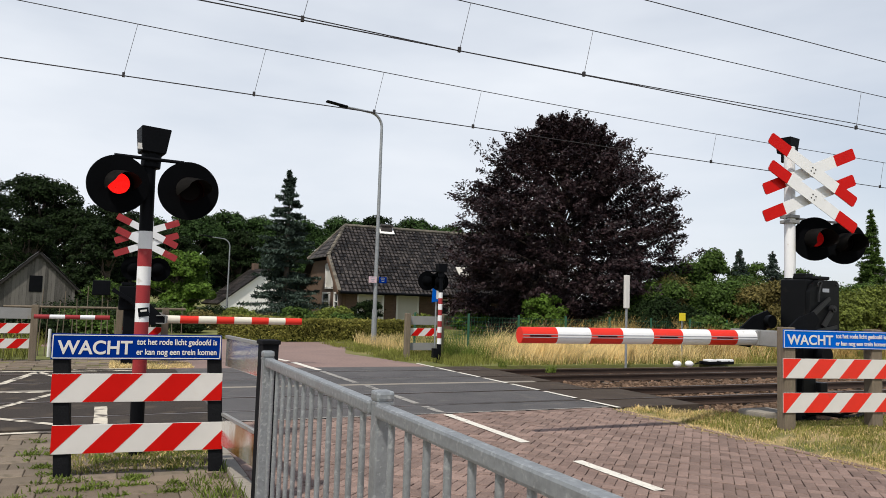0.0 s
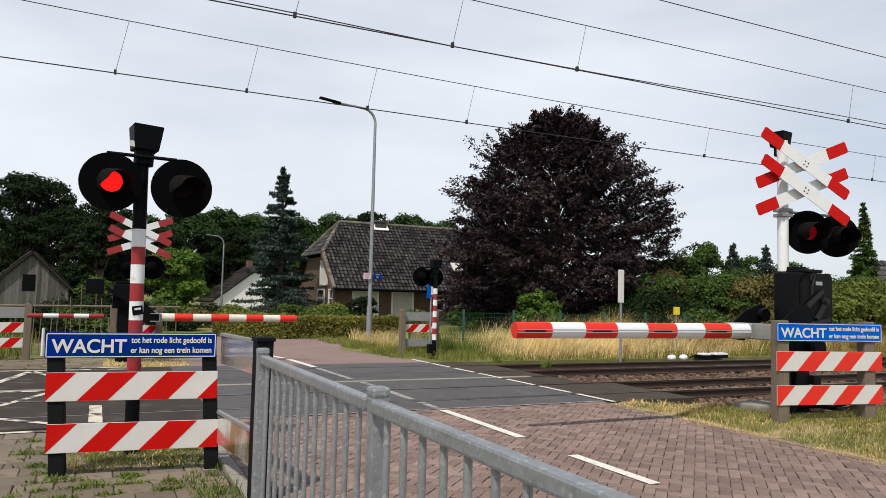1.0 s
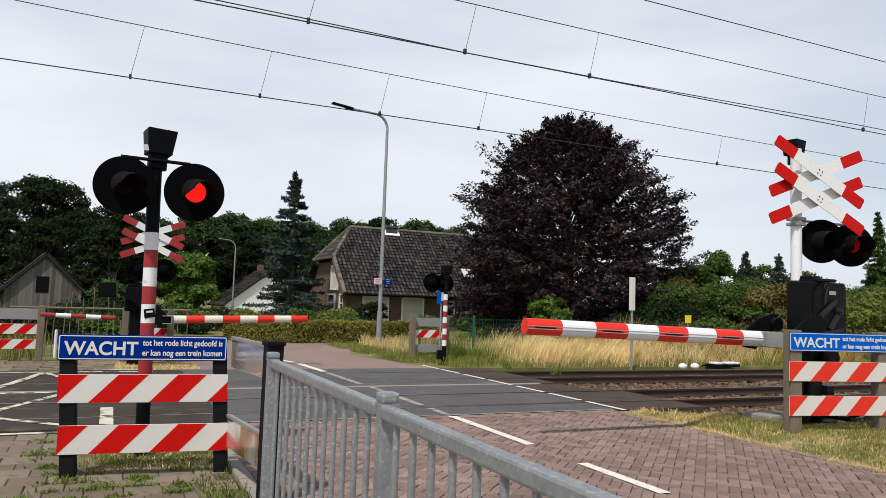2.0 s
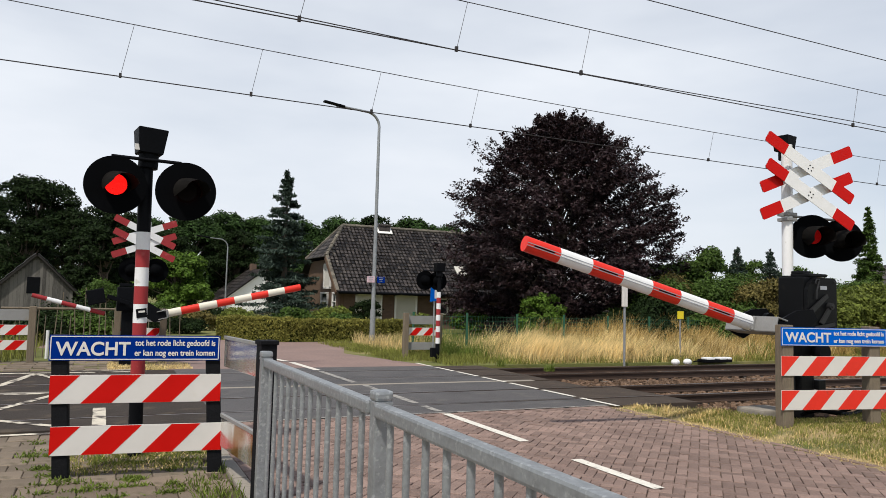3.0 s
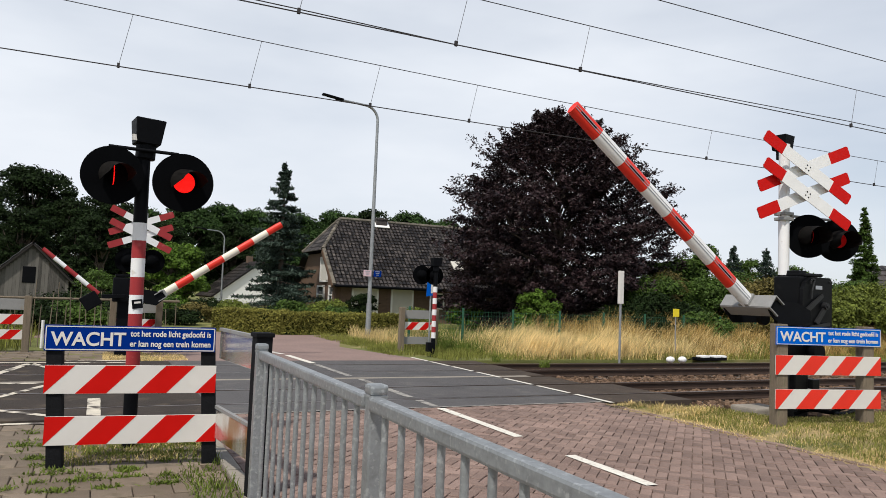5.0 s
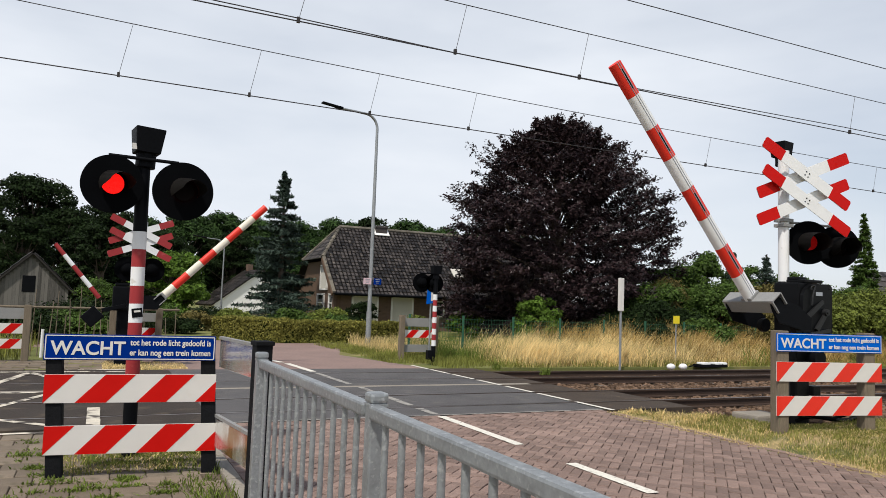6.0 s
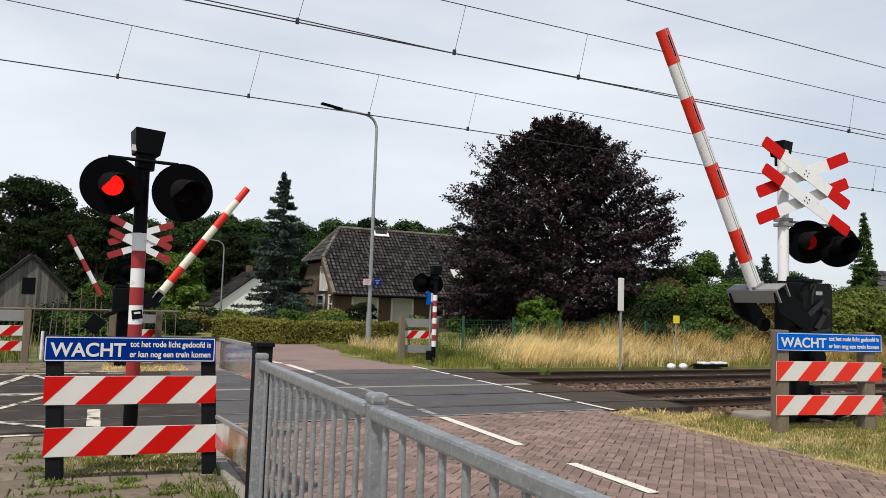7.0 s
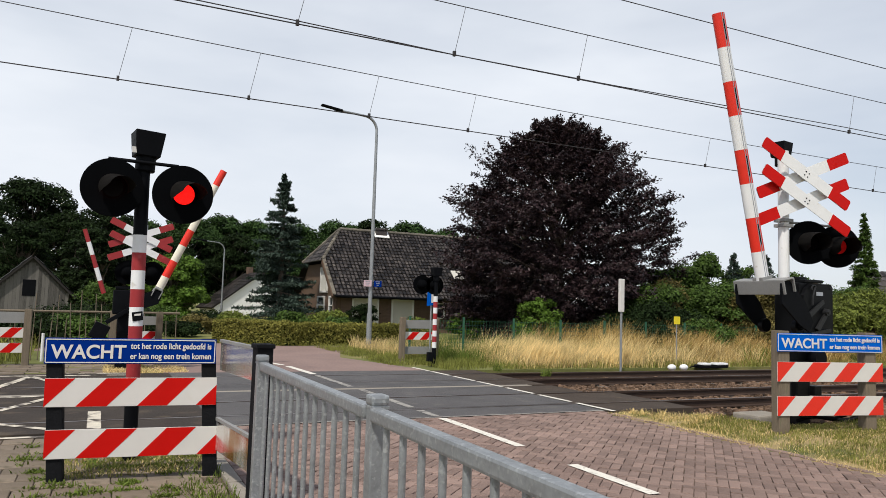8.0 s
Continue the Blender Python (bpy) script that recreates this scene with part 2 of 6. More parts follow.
M_FENCEGREEN = surface("green_coated_wire", (0.02, 0.09, 0.05), 0.5, vary=0.1)
M_INK = surface("grey_ink", (0.3, 0.32, 0.36), 0.6, vary=0.1)
M_LILAC = surface("plate_pink", (0.62, 0.45, 0.5), 0.5, vary=0.1)


# ---- mesh helpers ----
def box(bm, sx, sy, sz, at=(0, 0, 0), turn=None, bevel=0.0):
    m = Matrix.Translation(at)
    if turn is not None:
        m = m @ turn
    made = bmesh.ops.create_cube(bm, size=1.0, matrix=m @ Matrix.Diagonal((sx, sy, sz, 1)))["verts"]
    if bevel:
        edges = list({e for v in made for e in v.link_edges})
        bmesh.ops.bevel(bm, geom=edges, offset=bevel, segments=2, affect="EDGES", profile=0.6)
    return bm


def rod(bm, a, b, r0, r1=None, seg=12, caps=True):
    a, b = Vector(a), Vector(b)
    d = b - a
    turn = d.to_track_quat("Z", "Y").to_matrix().to_4x4()
    bmesh.ops.create_cone(bm, cap_ends=caps, segments=seg, radius1=r0, radius2=r0 if r1 is None else r1, depth=d.length, matrix=Matrix.Translation((a + b) / 2) @ turn)
    return bm


def slab(bm, outline, thick, m=None):
    """A flat outline in x, z, given depth along +y from y = 0."""
    m = m or Matrix()
    front = [bm.verts.new(m @ Vector((x, 0, z))) for x, z in outline]
    back = [bm.verts.new(m @ Vector((x, thick, z))) for x, z in outline]
    bm.faces.new(front)
    bm.faces.new(back[::-1])
    k = len(outline)
    for i in range(k):
        bm.faces.new((front[i], back[i], back[(i + 1) % k], front[(i + 1) % k]))
    return bm


def finish(name, bm, material, smooth=False):
    bmesh.ops.recalc_face_normals(bm, faces=bm.faces)
    me = bpy.data.meshes.new(name)
    bm.to_mesh(me)
    bm.free()
    me.materials.append(material)
    if smooth:
        me.shade_smooth()
        me.set_sharp_from_angle(angle=radians(40))
    return me


def part(name, bm, material, parent, label="", smooth=False):
    ob = new(name, finish(name, bm, material, smooth))
    ob.parent = parent
    return tagged(ob, label)


def thing(name, m, label, category, group="", kind=""):
    ob = new(name)
    ob.empty_display_size = 0.2
    ob.matrix_basis = m
    return tagged(ob, label, category, group, kind)


def solid(name, bm, material, label, category="", group="", kind="", smooth=False, m=None):
    ob = new(name, finish(name, bm, material, smooth))
    if m is not None:
        ob.matrix_basis = m
    return tagged(ob, label, category, group, kind)


def B():
    return bmesh.new()


def lettering(text, height, material, parent, m, width=0.0, name="lettering"):
    """Raised letters in x, z facing -y, squeezed to the width given."""
    cu = bpy.data.curves.new(name, "FONT")
    cu.body, cu.size, cu.extrude, cu.offset = text, 1.0, 0.002, 0.022
    tmp = bpy.data.objects.new(name, cu)
    me = bpy.data.meshes.new_from_object(tmp)
    bpy.data.objects.remove(tmp)
    co = np.empty(len(me.vertices) * 3)
    me.vertices.foreach_get("co", co)
    co = co.reshape(-1, 3)
    lo, hi = co.min(0), co.max(0)
    k = height / 0.73
    kx = width / (hi[0] - lo[0]) if width else k
    co[:, 0] = (co[:, 0] - lo[0]) * kx
    co[:, 1] *= k
    co = np.stack([co[:, 0], -co[:, 2], co[:, 1]], 1)
    me.vertices.foreach_set("co", co.ravel())
    me.update()
    me.materials.append(material)
    ob = new(name, me)
    ob.parent = parent
    ob.matrix_basis = m
    return ob


def quads(name, verts, material):
    """A mesh of loose quads from an (n, 4, 3) array."""
    n = len(verts)
    me = bpy.data.meshes.new(name)
    me.vertices.add(n * 4)
    me.vertices.foreach_set("co", np.asarray(verts, np.float32).ravel())
    me.loops.add(n * 4)
    me.loops.foreach_set("vertex_index", np.arange(n * 4, dtype=np.int32))
    me.polygons.add(n)
    me.polygons.foreach_set("loop_start", np.arange(0, n * 4, 4, dtype=np.int32))
    me.polygons.foreach_set("loop_total", np.full(n, 4, np.int32))
    me.update(calc_edges=True)
    me.materials.append(material)
    return me


def leaves(points, size, rng, flat=0.0, droop=0.0, long=0.5, out=None, loose=0.55):
    """Pointed leaves at the points, turned at random; flat: how far they lie level; out: the way their upper sides face."""
    n = len(points)
    a = rng.normal(size=(n, 3))
    a[:, 2] *= 1 - flat
    a[:, 2] -= droop
    c = rng.normal(size=(n, 3))
    c[:, :2] *= 1 - flat
    if out is not None:
        c = np.asarray(out) + c * loose
        c /= np.linalg.norm(c, axis=1, keepdims=True) + 1e-9
        a -= c * (a * c).sum(1, keepdims=True)
    a /= np.linalg.norm(a, axis=1, keepdims=True) + 1e-9
    b = np.cross(a, c)
    b /= np.linalg.norm(b, axis=1, keepdims=True) + 1e-9
    s = (size * rng.uniform(0.6, 1.4, n))[:, None]
    up = np.cross(a, b) * s * 0.15
    p = np.asarray(points)
    return np.stack([p - a * s, p + b * s * long + up, p + a * s, p - b * s * long + up], 1)


def blades(x, y, z, height, width, rng, lean=0.35, drift=0.0):
    """Grass blades standing at x, y, z, each of two narrow pieces; drift: how far the wind bends them along x."""
    n = len(x)
    az, tip = rng.uniform(0, 2 * np.pi, n), rng.uniform(0, 2 * np.pi, n)
    base = np.stack([x, y, z], 1)
    side = np.stack([np.cos(az), np.sin(az), np.zeros(n)], 1) * (width * rng.uniform(0.6, 1.4, n))[:, None]
    h = height * rng.uniform(0.35, 1.25, n) * (1 + 0.12 * np.sin(x * 1.7 + 2 * np.sin(y * 1.1)))
    k = lean * rng.uniform(0.3, 1.3, n)
    bend = np.stack([np.cos(tip) * h * k + drift * h, np.sin(tip) * h * k, h * (1 - 0.35 * np.minimum(k, 1))], 1)
    mid, end = base + bend * np.array([0.33, 0.33, 0.58]), base + bend
    low = np.stack([base - side, base + side, mid + side * 0.85, mid - side * 0.85], 1)
    top = np.stack([mid - side * 0.85, mid + side * 0.85, end + side * 0.25, end - side * 0.25], 1)
    return np.concatenate([low, top])


# ---- ground ----
def road_height(x, y):
    """The verge beside the right lane lies a little above the road."""
    if y > max(7.15, 9.5 - 2.3 * max(0.0, x - 7.8)):
        return -0.25
    return 0.12 * min(1.0, (x - 7.7) / 0.7) if x > 7.7 else -0.012


def build_ground():
    bm = B()
    v = [bm.verts.new(p) for p in ((-900, -300, -0.42), (900, -300, -0.42), (900, 1500, -0.42), (-900, 1500, -0.42))]
    bm.faces.new(v)
    solid("ground", bm, M_LAWN, "grass-covered level ground around the crossing", "ground", kind="structure")
    bm = B()
    box(bm, 220, 130, 0.45, (10, 16.93 + 65, -0.235))
    solid("verge_far", bm, M_LAWN, "dry grass verge beyond the tracks", "verge", kind="structure")
    # near verge beside the right lane
    bm = B()
    nx, ny = 40, 60
    grid = [[bm.verts.new((7.45 + 10 * (i / nx) ** 1.5, -2 + 11.5 * j / ny, road_height(7.45 + 10 * (i / nx) ** 1.5, -2 + 11.5 * j / ny) - 0.004 + 0.02 * noise.noise((i * 0.9, j * 0.9, 0)))) for j in range(ny + 1)] for i in range(nx + 1)]
    for i in range(nx):
        for j in range(ny):
            bm.faces.new((grid[i][j], grid[i + 1][j], grid[i + 1][j + 1], grid[i][j + 1]))
    solid("verge_near", bm, M_EARTH, "raised earthy verge beside the brick road", "verge", kind="structure", smooth=True)
    bm = B()
    box(bm, 6.6, 13.8, 0.4, (4.4, 2.9, -0.226))
    solid("road_bed", bm, M_JOINT, "sand bed under the road bricks", "road", kind="structure")
    bm = B()
    box(bm, 5.0, 14.0, 0.4, (-1.35, 2.4, -0.225))
    solid("pavement_bed", bm, M_JOINT, "earth under the pavement tiles", "pavement", kind="structure")
    # brick road beyond the crossing, bending along the hedge
    bm = B()
    out = [(1.4, 16.9), (7.7, 16.9), (7.3, 18.6), (6.7, 21.2), (7.4, 23.4), (10.5, 25.4), (20, 26.3), (20, 28.2), (9.5, 26.95), (6.2, 26.7), (4.0, 28.2), (-8, 34), (-30, 44), (-30, 38), (-8, 28.5), (0.6, 22.5)]
    bm.faces.new([bm.verts.new((x, y, 0.0)) for x, y in out])
    made = bmesh.ops.extrude_face_region(bm, geom=list(bm.faces))
    bmesh.ops.translate(bm, verts=[g for g in made["geom"] if isinstance(g, bmesh.types.BMVert)], vec=(0, 0, -0.1))
    solid("road_far", bm, M_FARBRICK, "reddish brick road bending away beyond the tracks", "road", kind="structure")
    bm = B()
    box(bm, 5.0, 2.6, 0.06, (-1.3, 18.1, -0.056))
    solid("pavement_bed_far", bm, M_JOINT, "earth under the far paving slabs", "pavement", kind="structure")


RAILS = (10.58, 12.05, 14.5, 15.97)


def build_crossing():
    # deck strips between the rails, with flange grooves
    edges = [9.75, RAILS[0] - 0.05, RAILS[0] + 0.09, RAILS[1] - 0.09, RAILS[1] + 0.05, 13.3, 13.52, RAILS[2] - 0.05, RAILS[2] + 0.09, RAILS[3] - 0.09, RAILS[3] + 0.05, 16.9]
    road = tagged(new("crossing_deck"), "dark asphalt level crossing deck with rail grooves", "road", kind="structure")
    for i in range(0, len(edges), 2):
        y0, y1 = edges[i], edges[i + 1]
        bm = B()
        box(bm, 6.16, y1 - y0, 0.16, (4.57, (y0 + y1) / 2, -0.08), bevel=0.008)
        part("deck_panel", bm, M_ASPHALT, road)
        bm = B()
        box(bm, 4.0, y1 - y0, 0.16, (-0.52, (y0 + y1) / 2, -0.081), bevel=0.008)
        part("path_panel", bm, M_PATH, road, "dark brownish footpath panel")
        bm = B()
        right = 9.6 if i < 4 else 9.0
        box(bm, right - 7.66, y1 - y0, 0.15, ((right + 7.66) / 2, (y0 + y1) / 2, -0.083), bevel=0.01)
        part("edge_panel", bm, M_DECK, road, "brown weathered edge panel")
        bm = B()
        box(bm, 3.0, y1 - y0, 0.15, (-4.06, (y0 + y1) / 2, -0.083), bevel=0.01)
        part("edge_panel", bm, M_DECK, road, "brown weathered edge panel")
    bm = B()
    box(bm, 13, 0.21, 0.15, (2.0, 13.41, -0.079))
    part("joint_strip", bm, M_CONCRETE, road, "pale worn concrete strip between the tracks")
    # rails
    for y in RAILS:
        rail = thing("rail", pose(0, y, 0), "rusty steel railway rail with a polished head", "rail", "rails of the two tracks", kind="structure")
        bm = B()
        slab(bm, [(-0.075, -0.16), (0.075, -0.16), (0.075, -0.145), (0.012, -0.125), (0.012, -0.045), (0.036, -0.035), (0.036, -0.006), (-0.036, -0.006), (-0.036, -0.035), (-0.012, -0.045), (-0.012, -0.125), (-0.075, -0.145)], 160.0, pose(-40, 0, 0, 0, 0, -90))
        part("rail_web", bm, M_RAILSIDE, rail)
        bm = B()
        box(bm, 160, 0.06, 0.007, (40, 0, -0.0025))
        part("rail_head", bm, M_RAILTOP, rail, "polished running surface")
    # ballast bed and stones
    bm = B()
    box(bm, 170, 10.2, 0.2, (38, 11.8, -0.33))
    solid("ballast_bed", bm, M_BALLAST, "brown ballast bed under the tracks", "ballast", kind="structure")
    rng = np.random.default_rng(5)
    n = 32000
    x = 7.9 + 34 * rng.random(n) ** 1.7
    y = 7.1 + 9.7 * rng.random(n)
    n2 = 3000
    x, y = np.append(x, -6 - 12 * rng.random(n2)), np.append(y, 9.2 + 7.5 * rng.random(n2))
    clear = np.ones(len(x), bool)
    for r in RAILS:
        clear &= np.abs(y - r) > 0.09
    clear &= ~((x < 9.7) & (x > -5.7) & (y > 9.65)) & (y > np.maximum(7.15, 9.5 - 2.3 * (x - 7.8)))
    x, y = x[clear], y[clear]
    z = -0.225 + 0.06 * rng.random(len(x)) + 0.13 * np.clip((9.6 - y) / 1.5, 0, 1)
    s = rng.uniform(0.025, 0.055, len(x))
    ang = rng.uniform(0, 6.28, len(x))
    tilt = rng.uniform(-0.4, 0.4, (len(x), 4))
    ca, sa = np.cos(ang), np.sin(ang)
    corners = []
    for k, (u, v) in enumerate(((-1, -0.8), (1, -0.7), (0.8, 0.9), (-0.9, 0.7))):
        corners.append(np.stack([x + s * (u * ca - v * sa), y + s * (u * sa + v * ca), z + s * (0.5 + tilt[:, k])], 1))
    top = np.stack(corners, 1)
    low = top * 1.0
    low[:, :, 2] -= (s * 1.2)[:, None]
    centre = top.mean(1, keepdims=True)
    low[:, :, :2] = centre[:, :, :2] + (low[:, :, :2] - centre[:, :, :2]) * 1.25
    n = len(x)
    verts = np.concatenate([top, low], 1).reshape(-1, 3)
    base = np.arange(n)[:, None] * 8
    faces = np.concatenate([base + np.array(f) for f in ((0, 1, 2, 3), (4, 5, 1, 0), (5, 6, 2, 1), (6, 7, 3, 2), (7, 4, 0, 3))], 0)
    me = bpy.data.meshes.new("ballast_stones")
    me.from_pydata(verts.tolist(), [], faces.tolist())
    me.materials.append(M_BALLAST)
    tagged(new("ballast_stones", me), "loose brown ballast stones between the rails", "ballast", kind="stuff")
    # sleepers
    bm = B()
    box(bm, 0.26, 2.5, 0.16, (0, 0, 0), bevel=0.02)
    me = finish("sleeper", bm, M_SLEEPER)
    for yc in (11.32, 15.24):
        for i in range(44):
            ob = new("sleeper", me)
            ob.matrix_basis = pose(10.0 + i * 0.6, yc, -0.275 + 0.006 * ((i * 7) % 3))
            tagged(ob, "weathered sleeper half buried in ballast", "sleeper", "sleepers of the tracks", "structure")


def flat_strip(x0, y0, x1, y1, width, z=0.004):
    bm = B()
    a, b = Vector((x0, y0, 0)), Vector((x1, y1, 0))
    d = (b - a).normalized()
    n = Vector((-d.y, d.x, 0)) * width / 2
    k = 8
    left, right = [], []
    for i in range(k + 1):
        p = a.lerp(b, i / k)
        w = 1 + 0.12 * noise.noise((p.x * 3, p.y * 3, 2))
        left.append(bm.verts.new((*(p + n * w).xy, z)))
        right.append(bm.verts.new((*(p - n * w).xy, z)))
    for i in range(k):
        bm.faces.new((left[i], right[i], right[i + 1], left[i + 1]))
    return bm


def build_markings():
    centre = 4.62
    lines = [(centre, 5.16, centre, 6.42, 0.13, M_LINE), (centre, 7.45, centre, 9.62, 0.13, M_LINE), (centre, 9.85, centre, 10.45, 0.12, M_WORN), (centre, 10.75, centre, 11.9, 0.13, M_WORN),
             (centre, 12.25, centre, 13.2, 0.12, M_WORN), (centre - 0.05, 13.7, centre - 0.1, 15.9, 0.13, M_WORN), (centre - 0.1, 16.2, centre - 0.2, 18.3, 0.16, M_LINE), (centre - 0.25, 18.6, centre - 0.7, 20.6, 0.15, M_LINE),
             (centre, 1.2, centre, 3.6, 0.13, M_LINE), (1.45, 9.735, 7.6, 9.735, 0.05, M_WORN)]
    y = 9.62
    while y < 17.6:
        lines.append((7.74 - 0.02 * (y - 9.6), y, 7.74 - 0.02 * (y - 8.6), y + 1.0, 0.095, M_LINE))
        y += 1.18
    lines += [(0.05, 9.9, 0.05, 11.4, 0.16, M_CHIPPED), (0.05, 12.2, 0.05, 13.4, 0.14, M_WORN)]
    # hatched box on the footpath crossing
    lines += [(-2.6, 9.5, 1.2, 9.5, 0.1, M_CHIPPED), (-2.6, 16.5, 0.9, 16.5, 0.13, M_CHIPPED), (-2.0, 11.4, -0.1, 9.7, 0.11, M_CHIPPED), (-1.9, 9.9, -0.6, 13.0, 0.11, M_CHIPPED), (-2.2, 13.2, -0.3, 13.2, 0.12, M_CHIPPED),
              (-1.75, 13.2, -1.1, 16.4, 0.14, M_CHIPPED), (-1.1, 16.4, -0.2, 14.2, 0.12, M_CHIPPED), (-0.5, 16.9, 0.9, 16.9, 0.12, M_CHIPPED)]
    for x0, y0, x1, y1, w, m in lines:
        fresh = m is not M_WORN
        solid("road_marking", flat_strip(x0, y0, x1, y1, w, 0.006 if fresh else 0.005), m, ("white road marking" if m is M_LINE else "chipped white marking on the footpath crossing") if fresh else "worn grey road marking on the asphalt", "marking", kind="structure")


# ---- crossing furniture ----
def striped_board(parent, width, height, at_x, at_z, y, slope_red_first=True, red=M_RED, white=M_WHITE, pitch=0.5, name="board"):
    """A white board with red slanting stripes; local x to the right, facing -y."""
    bm = B()
    box(bm, width, 0.012, height, (at_x + width / 2, y, at_z + height / 2), bevel=0.003)
    board = part(name, bm, white, parent, "red and white diagonally striped reflective board")
    k = height * 0.95
    start = -0.25
    x = start
    while x < width:
        pts = [(x, 0), (x + pitch * 0.5, 0), (x + pitch * 0.5 + k, height), (x + k, height)]
        # clip to the board
        clipped = []
        for i in range(4):
            clipped.append(pts[i])
        poly = clip_x(clipped, 0.0, width)
        if len(poly) > 2:
            bm = B()
            slab(bm, [(at_x + px, at_z + 0.002 + pz * (height - 0.004) / height) for px, pz in poly], 0.002, Matrix.Translation((0, y - 0.0078, 0)))
            part("stripe", bm, red, board)
        x += pitch
    return board


def clip_x(poly, lo, hi):
    for side, lim in ((1, lo), (-1, hi)):
        res = []
        for i in range(len(poly)):
            a, b = poly[i], poly[(i + 1) % len(poly)]
            ina, inb = side * (a[0] - lim) >= 0, side * (b[0] - lim) >= 0
            if ina:
                res.append(a)
            if ina != inb:
                t = (lim - a[0]) / (b[0] - a[0])
                res.append((lim, a[1] + t * (b[1] - a[1])))
        poly = res
        if len(poly) < 3:
            return []
    return poly


def warning_fence(m, width, zs, post_at, post_mat, label, blue, post_w=0.13, pitch=0.5, post_top=0.0, red=M_RED, lean=0.0):
    """Low fence of two striped boards under a blue notice; lean: how far its posts have sunk sideways. Origin at the foot of its boards' outer edge."""
    ob = thing("warning_fence", m, label, "fence", "warning fences at the crossing")
    (s0, s1), (a0, a1), (b0, b1) = zs
    for px in post_at:
        bm = B()
        box(bm, post_w, post_w * 0.9, s1 + post_top + 0.1, (px, post_w * 0.45 + 0.01, (s1 + post_top - 0.1) / 2), bevel=0.012)
        for v in bm.verts:
            v.co.x -= lean * v.co.z
        part("post", bm, post_mat, ob)
    striped_board(ob, width, a1 - a0, -lean * (a0 + a1) / 2, a0, 0, red=red, pitch=pitch)
    striped_board(ob, width, b1 - b0, -lean * (b0 + b1) / 2, b0, 0, red=red, pitch=pitch)
    bm = B()
    h, x0 = s1 - s0, -lean * (s0 + s1) / 2
    box(bm, width, 0.014, h, (x0 + width / 2, -0.002, (s0 + s1) / 2), bevel=0.004)
    panel = part("notice", bm, blue, ob, "blue notice with white lettering")
    bm = B()
    e, t = 0.012, 0.008
    for cx, cz, sx, sz in ((width / 2, s0 + e, width - 2 * e, t), (width / 2, s1 - e, width - 2 * e, t), (e, (s0 + s1) / 2, t, h - 2 * e - t), (width - e, (s0 + s1) / 2, t, h - 2 * e - t)):
        box(bm, sx, 0.003, sz, (x0 + cx, -0.0105, cz))
    part("border", bm, M_WHITE, panel)
    lettering("WACHT", h * 0.54, M_WHITE, panel, pose(x0 + width * 0.035, -0.011, s0 + h * 0.22), width * 0.425)
    lettering("tot het rode licht gedoofd is", h * 0.24, M_WHITE, panel, pose(x0 + width * 0.485, -0.011, s0 + h * 0.6), width * 0.485)
    lettering("er kan nog een trein komen", h * 0.24, M_WHITE, panel, pose(x0 + width * 0.485, -0.011, s0 + h * 0.2), width * 0.485)
    return ob


def disc_signal(parent, at, radius, turn, lit_lens=True, hood=0.3, lens=True, glow=None, wrap=0, aim=0):
    """A black round backboard with a hooded lens; faces local -y before the turn. Returns the lens."""
    m = Matrix.Translation(at) @ turn
    bm = B()
    rod(bm, m @ Vector((0, 0.025, 0)), m @ Vector((0, -0.005, 0)), radius, radius, 40)
    rod(bm, m @ Vector((0, 0.12, 0)), m @ Vector((0, 0.02, 0)), radius * 0.38, radius * 0.6, 24)
    bmesh.ops.create_uvsphere(bm, u_segments=20, v_segments=10, radius=radius * 0.38, matrix=m @ Matrix.Translation((0, 0.12, 0)) @ Matrix.Diagonal((1, 0.6, 1, 1)))
    ring = []
    board = part("backboard", bm, M_BLACKMAT, parent, "round matt black backboard", True)
    hm = m @ pose(0, 0, 0, 0, 0, aim)
    # hood: an open half tube over the lens, sloping down
    bm = B()
    seg, r = 18, radius * 0.47
    rows = []
    for j, (d, drop) in enumerate(((0.0, 0.0), (0.5, 0.02), (1.0, 0.05))):
        row = []
        for i in range(seg + 1):
            lo = (-35, -15, 15)[j] - wrap
            a = radians(lo + (180 - 2 * lo) * i / seg)
            row.append(bm.verts.new(hm @ Vector((math.cos(a) * r, -0.005 - d * hood, math.sin(a) * r - drop))))
        rows.append(row)
    for j in range(2):
        for i in range(seg):
            bm.faces.new((rows[j][i], rows[j][i + 1], rows[j + 1][i + 1], rows[j + 1][i]))
    bmesh.ops.solidify(bm, geom=list(bm.faces), thickness=0.006)
    part("hood", bm, M_HOOD, board, "black hood over the lens", True)
    if not lens:
        return board
    me = bpy.data.meshes.new("lens")
    bm = B()
    r = radius * 0.36
    rod(bm, (0, 0, 0), (0, -0.01, 0), r, r * 0.93, 28)
    rod(bm, (0, 0.0005, 0), (0, 0.01, 0), r, r * 0.93, 28)
    bmesh.ops.recalc_face_normals(bm, faces=bm.faces)
    bm.to_mesh(me)
    bm.free()
    me.materials.append(glow or M_REDLIT)
    me.materials.append(M_REDOFF)
    for p in me.polygons:
        p.material_index = 0 if p.center.y < -0.0001 else 1
    ob = new("lens", me)
    ob.parent = board
    ob["label"] = "red signal lens"
    ob.matrix_basis = m @ Matrix.Translation((0, -0.03, 0))
    return ob


